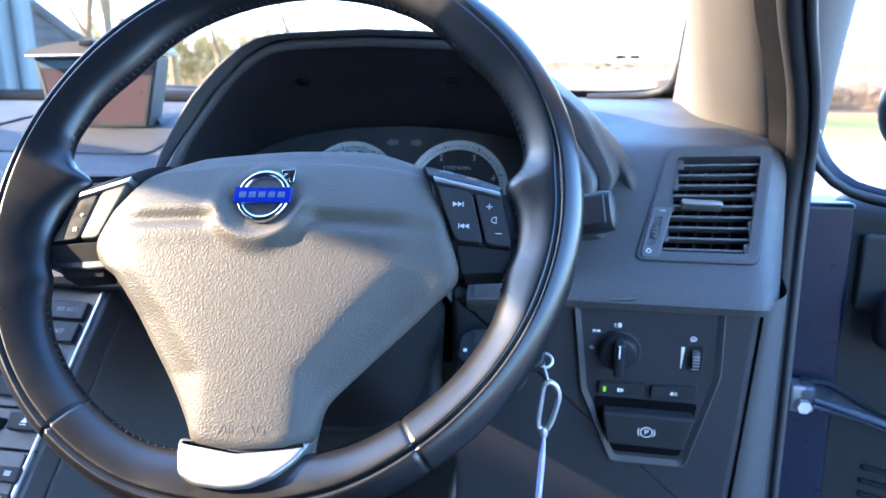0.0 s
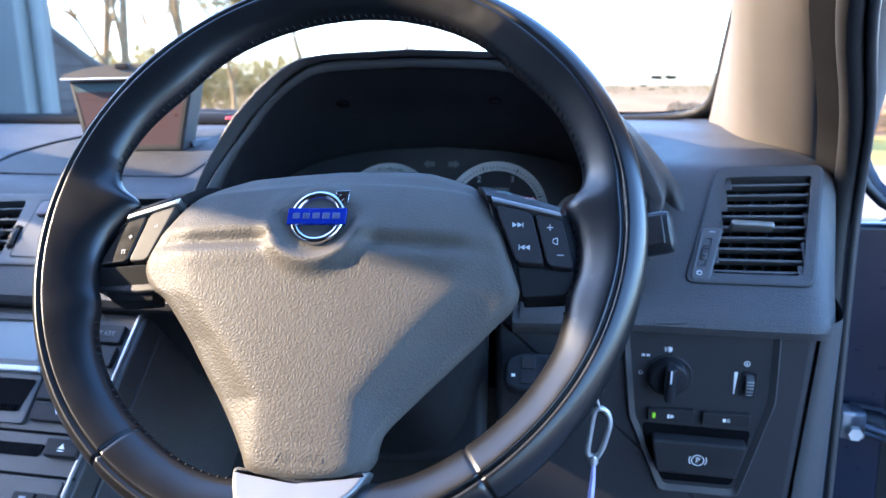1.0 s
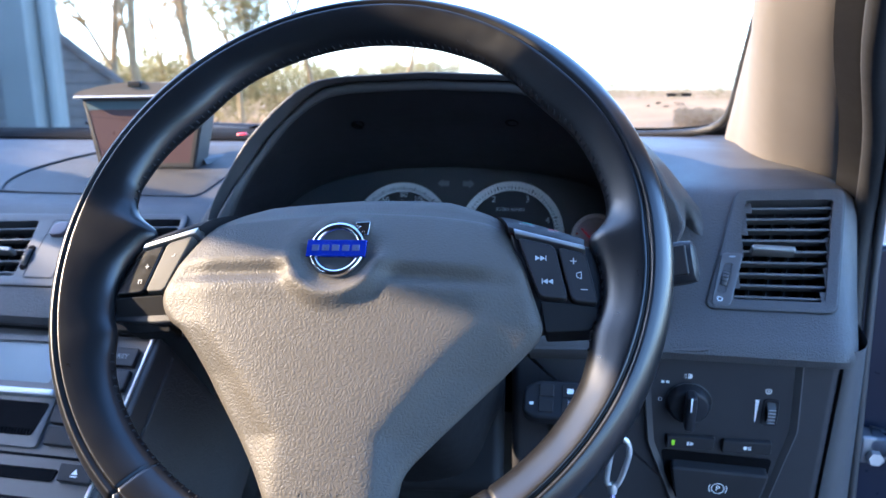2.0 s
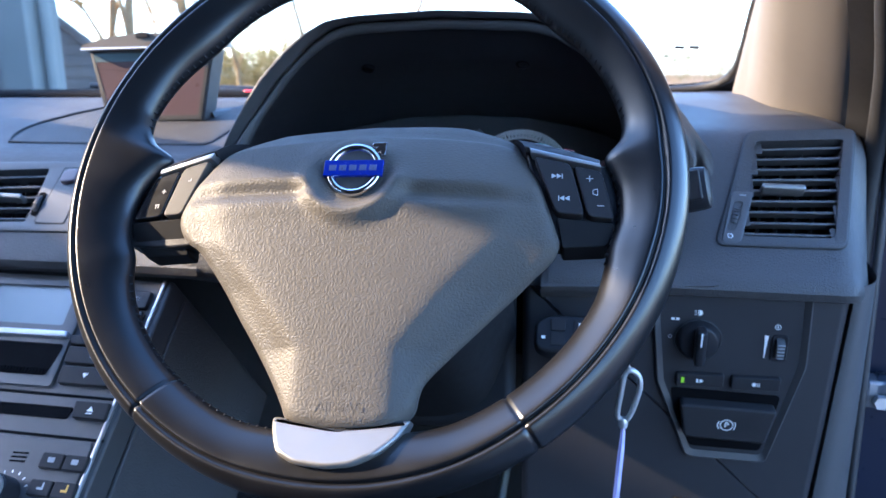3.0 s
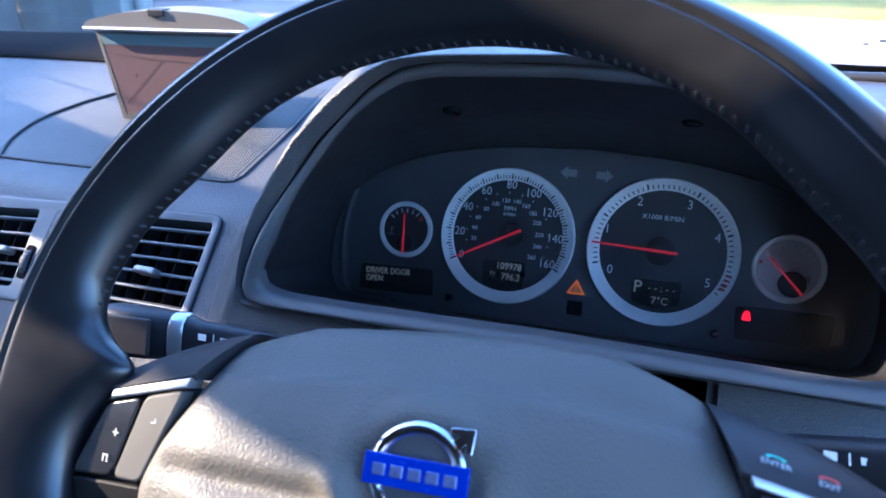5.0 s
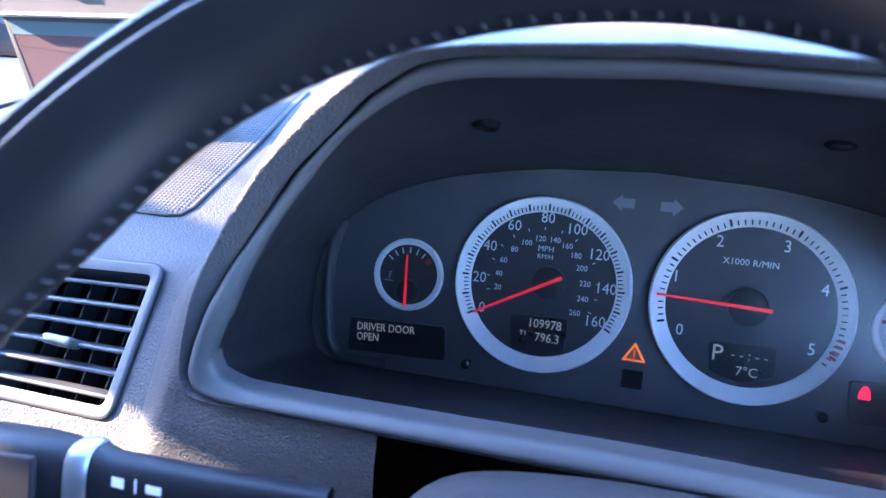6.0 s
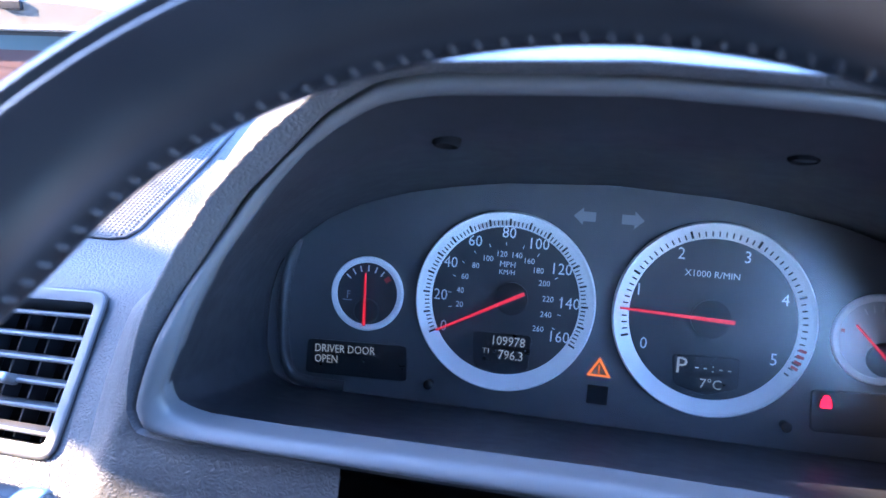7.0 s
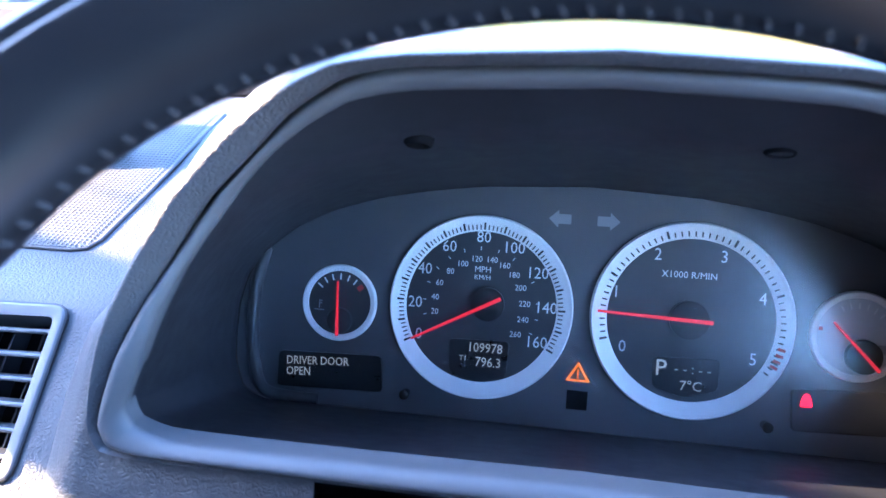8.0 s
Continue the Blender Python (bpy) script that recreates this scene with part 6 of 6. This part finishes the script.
prints("print_mark", [bar(-0.0085, 0.002, 0.011, 0.006), bar(0.0085, 0.002, 0.011, 0.006), bar(0.0, 0.0045, 0.008, 0.0014), bar(0.0, -0.0004, 0.008, 0.0014), bar(-0.022, -0.014, 0.006, 0.003), bar(-0.034, -0.02, 0.004, 0.002), bar(0.002, -0.014, 0.012, 0.0012), bar(0.004, -0.018, 0.01, 0.0012), bar(-0.012, -0.021, 0.006, 0.002)], 0.0, None, INK_DARK, sticker)
seal = thing("door_seal", "black rubber door seal round the driver's door opening", "door seal", kind="structure")
path = smooth_line([(0.4, 0.3, 0.45), (0.397, 0.3, 0.7), (0.393, 0.3, 0.95), (0.39, 0.3, 1.1), (0.386, 0.285, 1.16), (0.362, 0.215, 1.215), (0.32, 0.11, 1.29), (0.29, -0.02, 1.385), (0.27, -0.2, 1.5), (0.265, -0.4, 1.6), (0.3, -0.6, 1.67)], 60)
part("bulb", tube(path, 0.009, 10), RUBBER, seal)
part("lip", tube(path + np.array([0.012, -0.006, 0]), 0.004, 8), CHARCOAL, seal)
part("jamb_cover", grid_mesh("jamb_cover", [[p + np.array([dx, dy, dz]) for dx, dy, dz in ((-0.018, 0.03, 0.005), (-0.009, 0.014, 0.003), (0.0, 0.004, 0), (0.016, -0.003, 0))] for p in path[22:]]), SHADED_BLACK, seal)
part("jamb_lower", rbox(0.03, 0.05, 0.75, 0.006, pose(0.385, 0.335, 0.78)), BLACK, seal)
part("painted_jamb", rbox(0.058, 0.02, 0.66, 0.006, pose(0.443, 0.352, 0.77, ry=-1)), PAINT, seal, "glossy dark blue painted jamb")
DOOR = pose(0.442, 0.37, 0, rz=-25)
door = thing("driver_door", "open dark driver's door with a black inner panel", "car door", DOOR)
part("panel", rbox(1.0, 0.07, 0.72, 0.02, pose(0.5, 0.035, 0.74), seg=3), DOORCARD, door)
part("armrest", rbox(0.6, 0.06, 0.06, 0.02, pose(0.36, -0.02, 0.99), seg=3), BLACK, door)
part("pull_plate", rbox(0.12, 0.012, 0.08, 0.008, pose(0.1, -0.004, 1.03)), CHARCOAL, door)
part("screw", lathe([(0.0, 0.004), (0.006, 0.0035), (0.008, 0.0)], 20, pose(0.075, -0.011, 1.035) @ pose(0, 0, 0, 90, 0, 0)), STEEL, door)
for k in range(7):
    part("speaker_rib", rbox(0.12, 0.006, 0.006, 0.002, pose(0.13, -0.002, 0.72 + k * 0.016)), BLACK, door)
frame_line = smooth_line([(0.402, 0.36, 1.42), (0.402, 0.357, 1.3), (0.41, 0.354, 1.2), (0.421, 0.35, 1.155), (0.442, 0.345, 1.125), (0.478, 0.33, 1.11), (0.56, 0.29, 1.105), (0.8, 0.18, 1.105)], 40)
back = DOOR.inverted()
part("window_frame", tube([back @ Vector(p) for p in frame_line], 0.009, 10), PAINT, door, "dark glossy window frame")
part("weatherstrip", tube([back @ Vector(p + np.array([-0.006, -0.009, 0.0])) for p in frame_line], 0.004, 8), CHARCOAL, door)
mirror = thing("door_mirror", "dark door mirror housing outside the window", "mirror", pose(0.585, 0.42, 1.19))
bm = bmesh.new()
bmesh.ops.create_uvsphere(bm, u_segments=24, v_segments=16, radius=1, matrix=Matrix.Diagonal((0.085, 0.05, 0.07, 1)))
part("housing", bm, PAINT, mirror)
part("foot", rbox(0.06, 0.04, 0.09, 0.012, pose(-0.03, 0.0, -0.08)), BLACK, mirror)
strap = thing("door_check_strap", "clear plastic sleeve and metal door check arm", "door check")
part("sleeve", tube([(0.428, 0.33, 0.905), (0.455, 0.325, 0.9), (0.49, 0.315, 0.888), (0.54, 0.3, 0.873), (0.7, 0.25, 0.84)], [0.013, 0.016, 0.009, 0.008, 0.008], 14), glass("clear_sleeve", (0.62, 0.66, 0.74), 1.3, 0.3), strap)
part("arm", tube([(0.428, 0.331, 0.898), (0.48, 0.318, 0.887), (0.7, 0.25, 0.838)], 0.004, 8), ZINC, strap)
part("bracket", rbox(0.026, 0.026, 0.03, 0.004, pose(0.43, 0.33, 0.898)), ZINC, strap)
part("bolt", lathe([(0.0, 0.006), (0.007, 0.006), (0.008, 0.0)], 6, pose(0.43, 0.314, 0.893) @ pose(0, 0, 0, 90, 0, 0)), STEEL, strap)
red = thing("red_cap", "tiny red and white object lying on the dashboard", "trinket", pose(-0.319, 0.51, 1.187))
part("body", rbox(0.014, 0.01, 0.007, 0.003, pose(0, 0, 0.0035)), surf("red_plastic", (0.6, 0.02, 0.03), 0.35), red)
part("base", rbox(0.02, 0.01, 0.003, 0.001, pose(-0.006, -0.004, 0.0015)), INK, red)

# ---- outside ----
GRAVEL = surf("pale_gravel", (0.24, 0.205, 0.19), 0.95, spec=0.05, var=0.2, scale=0.8, fine=0.8, fine_scale=90)
GRASS = surf("grass", (0.25, 0.195, 0.05), 0.9, spec=0.05, var=0.35, scale=0.5, fine=0.8, fine_scale=40)
STUBBLE = surf("dry_stubble", (0.21, 0.14, 0.08), 0.95, spec=0.05, var=0.3, scale=0.25, fine=0.8, fine_scale=20)
BOARD = surf("weathered_boards", (0.17, 0.165, 0.158), 0.9, spec=0.1, var=0.25, scale=3, fine=0.6, fine_scale=60)
POST = surf("painted_post", (0.17, 0.175, 0.165), 0.7, spec=0.15, var=0.1, scale=3)
DARKBOARD = surf("dark_boards", (0.09, 0.085, 0.08), 0.85, var=0.3, scale=2, fine=0.6, fine_scale=40)
BARK = surf("bark", (0.2, 0.135, 0.065), 0.9, var=0.3, scale=6, fine=0.8, fine_scale=60)
TWIG = leafy("winter_leaves", (0.25, 0.165, 0.065))
HAZY = leafy("distant_twigs", (0.21, 0.17, 0.085), 0.2, 0.3)
EVERGREEN = leafy("hedge_leaves", (0.19, 0.16, 0.07))


def ground_sheet(name, x0, x1, y0, y1, z, material, n=40, rough=0.0, label=""):
    rows = [[(x, y, z + rough * noise.noise((x * 0.7, y * 0.7, 0))) for y in np.linspace(y0, y1, n)] for x in np.linspace(x0, x1, n)]
    return tagged(mesh_object(name, grid_mesh(name, rows), material), label, kind="structure")


def patch_sheet(name, outline, z, material, label):
    bm = bmesh.new()
    bm.faces.new([bm.verts.new((x, y, z)) for x, y in smooth_line(outline, 60, closed=True)])
    return tagged(mesh_object(name, bm_mesh(name, bm), material), label, kind="structure")


ground_sheet("ground", -1500, 1500, -1500, 1500, -0.03, STUBBLE, label="dry reddish winter field reaching the horizon")
patch_sheet("grass_verge", [(-8, 15), (2, 12.5), (10, 10), (20, 8), (40, 10), (40, 19), (20, 19.5), (8, 19), (0, 18), (-8, 19)], -0.015, GRASS, "sunlit green grass verge")
patch_sheet("pavement_yard", [(-14, -14), (14, -14), (26, 2), (20, 8), (10, 10), (2, 12.5), (-8, 15), (-14, 10)], 0.0, GRAVEL, "pale gravel yard")


def facing(x, y, ang):
    return pose(x, y, 0, rz=ang)


# barn with lapped boards and a corner post
barn = thing("barn", "barn wall of weathered lapped boards with a pale corner post", "barn", facing(-3.93, 4.35, -8))
part("back_wall", rbox(9, 0.1, 4.6, 0.01, pose(-4.5, 0.12, 2.3)), DARKBOARD, barn)
board_mesh = bm_mesh("board", rbox(8.8, 0.03, 0.19, 0.004))
board_mesh.materials.append(BOARD)
for k in range(27):
    ob = new("board", board_mesh)
    ob.parent = barn
    ob.matrix_local = pose(-4.5, 0.035 - 0.004 * (k % 2), 0.12 + k * 0.165, rx=7 + random.uniform(-1, 1), ry=random.uniform(-0.25, 0.25))
part("corner_post", rbox(0.3, 0.3, 4.6, 0.02, pose(0.06, 0.02, 2.3)), POST, barn, "pale blue-grey corner post")
part("downpipe", tube([(0.26, 0.0, 0), (0.26, 0.0, 4.6)], 0.04, 10), POST, barn)
part("cable", tube([(0.02, -0.16, 4.2), (0.05, -0.17, 2.4), (0.02, -0.17, 2.2), (-0.05, -0.17, 2.1)], 0.012, 6), RUBBER, barn)
# unseen wall and roof added along the passenger side to shade the lower cabin
part("shade_wall", rbox(0.2, 22, 2.9, 0.02, barn.matrix_world.inverted() @ pose(-5.1, -6.5, 1.47)), BOARD, barn)
part("shade_roof", rbox(0.5, 22, 0.12, 0.02, barn.matrix_world.inverted() @ pose(-5.25, -6.5, 3.035)), DARKBOARD, barn)
shed = thing("shed", "dark boarded shed gable with a sloping roof edge", "shed", facing(-10.2, 12.5, 30))
part("gable", shaped([(-6, 0), (1.0, 0), (1.0, 1.6), (-3.6, 5.6), (-6, 5.6)], 0, 0.2, 0.0), DARKBOARD, shed)
for k in range(24):
    z = 0.2 + k * 0.22
    right = 0.98 if z < 1.6 else 0.98 - (z - 1.6) * 4.6 / 4.0
    part("board", rbox(right + 6, 0.03, 0.2, 0.004, pose((right - 6) / 2, -0.02, z, rx=6)), DARKBOARD, shed)
part("verge_board", tube([(1.2, -0.05, 1.4), (-3.6, -0.05, 5.6)], 0.09, 6), DARKBOARD, shed)


def leaf_cards(points, size, rng):
    """Small bent leaf clumps at points, as one mesh."""
    verts, faces = [], []
    for p in points:
        a, b = rng.uniform(0, 6.28), rng.uniform(-1.2, 1.2)
        u = Vector((math.cos(a), math.sin(a), 0.3 * b)).normalized() * size * rng.uniform(0.5, 1.3)
        w = u.cross(Vector((rng.uniform(-1, 1), rng.uniform(-1, 1), rng.uniform(-1, 1)))).normalized() * size * rng.uniform(0.25, 0.6)
        n0 = len(verts)
        c = Vector(p)
        verts += [c - u, c - w * 0.8, c + u, c + w + Vector((0, 0, size * 0.2))]
        faces.append((n0, n0 + 1, n0 + 2, n0 + 3))
    return from_lists("leaves", verts, faces, 0)


def tree(x, y, height, spread, leaves, seed, material, leaf=0.09, label="slender bare winter tree with a few yellow leaves"):
    rng = random.Random(seed)
    t = thing("tree", label, "tree", pose(x, y, 0), group="trees beyond the yard")
    bm = bmesh.new()
    tips = []

    def limb(p, d, length, r, depth):
        pts, q = [p.copy()], p.copy()
        dd = d.copy()
        for _ in range(4):
            dd = (dd + Vector((rng.uniform(-0.22, 0.22), rng.uniform(-0.22, 0.22), rng.uniform(-0.05, 0.16)))).normalized()
            q = q + dd * length / 4
            pts.append(q.copy())
        piece = tube(pts, [r * (1 - 0.18 * k) for k in range(5)], 6 if depth else 10)
        me = bpy.data.meshes.new("limb")
        piece.to_mesh(me)
        piece.free()
        bm.from_mesh(me)
        bpy.data.meshes.remove(me)
        if depth >= 3:
            tips.extend(pts[1:])
            return
        tips.extend(pts[3:])
        for _ in range(rng.randint(3, 4)):
            at = pts[rng.randint(1, 4)]
            a = rng.uniform(0, 6.28)
            side = Vector((math.cos(a), math.sin(a), rng.uniform(0.3, 0.9))).normalized()
            limb(at, (dd * 0.5 + side * spread).normalized(), length * rng.uniform(0.45, 0.65), r * 0.5, depth + 1)

    limb(Vector((0, 0, 0)), Vector((0, 0, 1)), height * 0.62, height * 0.009, 0)
    part("trunk", bm, BARK, t)
    pts = [tips[rng.randrange(len(tips))] + Vector((rng.gauss(0, 0.35), rng.gauss(0, 0.35), rng.gauss(0, 0.3))) for _ in range(leaves)]
    part("crown", leaf_cards(pts, leaf, rng), material, t)
    return t


def polar_at(az, dist):
    return 0.15 - dist * math.sin(radians(az)), -0.42 + dist * math.cos(radians(az))


for k, (az, dist, h, sp, lv, mat_) in enumerate(((35.5, 17, 11, 0.5, 1100, TWIG), (33.0, 16, 12, 0.45, 900, TWIG), (29.5, 19, 13, 0.4, 500, TWIG), (37.5, 22, 12, 0.6, 1300, TWIG), (26.5, 24, 9, 0.8, 1200, EVERGREEN), (21.0, 26, 12, 0.5, 300, TWIG), (14.5, 30, 12, 0.5, 250, TWIG), (31.5, 28, 10, 0.8, 1200, TWIG), (24, 34, 10, 0.8, 1100, TWIG))):
    tree(*polar_at(az, dist), h, sp, lv * 7, 40 + k, mat_, 0.085)


def hedge(name, az0, az1, d0, d1, top, count, seed, material, size, label):
    rng = random.Random(seed)
    pts = []
    for _ in range(count):
        f = rng.random()
        az, d = az0 + (az1 - az0) * f, d0 + (d1 - d0) * f + rng.gauss(0, 1.0)
        h = top * (0.65 + 0.35 * noise.noise((f * 14, seed, 0)) + 0.25 * noise.noise((f * 60, seed, 3)))
        x, y = polar_at(az, d)
        pts.append((x, y, abs(h) * rng.random() ** 0.7))
    ob = mesh_object(name, leaf_cards(pts, size, rng), material)
    return tagged(ob, label, "hedge", kind="stuff")


hedge("hedge", 39, 12, 24, 40, 3.4, 26000, 3, EVERGREEN, 0.09, "tangled winter hedge of dull green and brown")
hedge("far_trees", 16, -75, 95, 90, 5.8, 90000, 5, HAZY, 0.13, "distant row of brown winter trees")
hedge("far_trees", 60, 10, 120, 95, 7.0, 60000, 9, HAZY, 0.18, "distant row of brown winter trees")
hedge("tall_weeds", -6, -70, 24, 22, 0.9, 40000, 7, leafy("dead_weeds", (0.3, 0.19, 0.1), 0.25, 1.0), 0.07, "band of dead reddish weeds behind the verge")
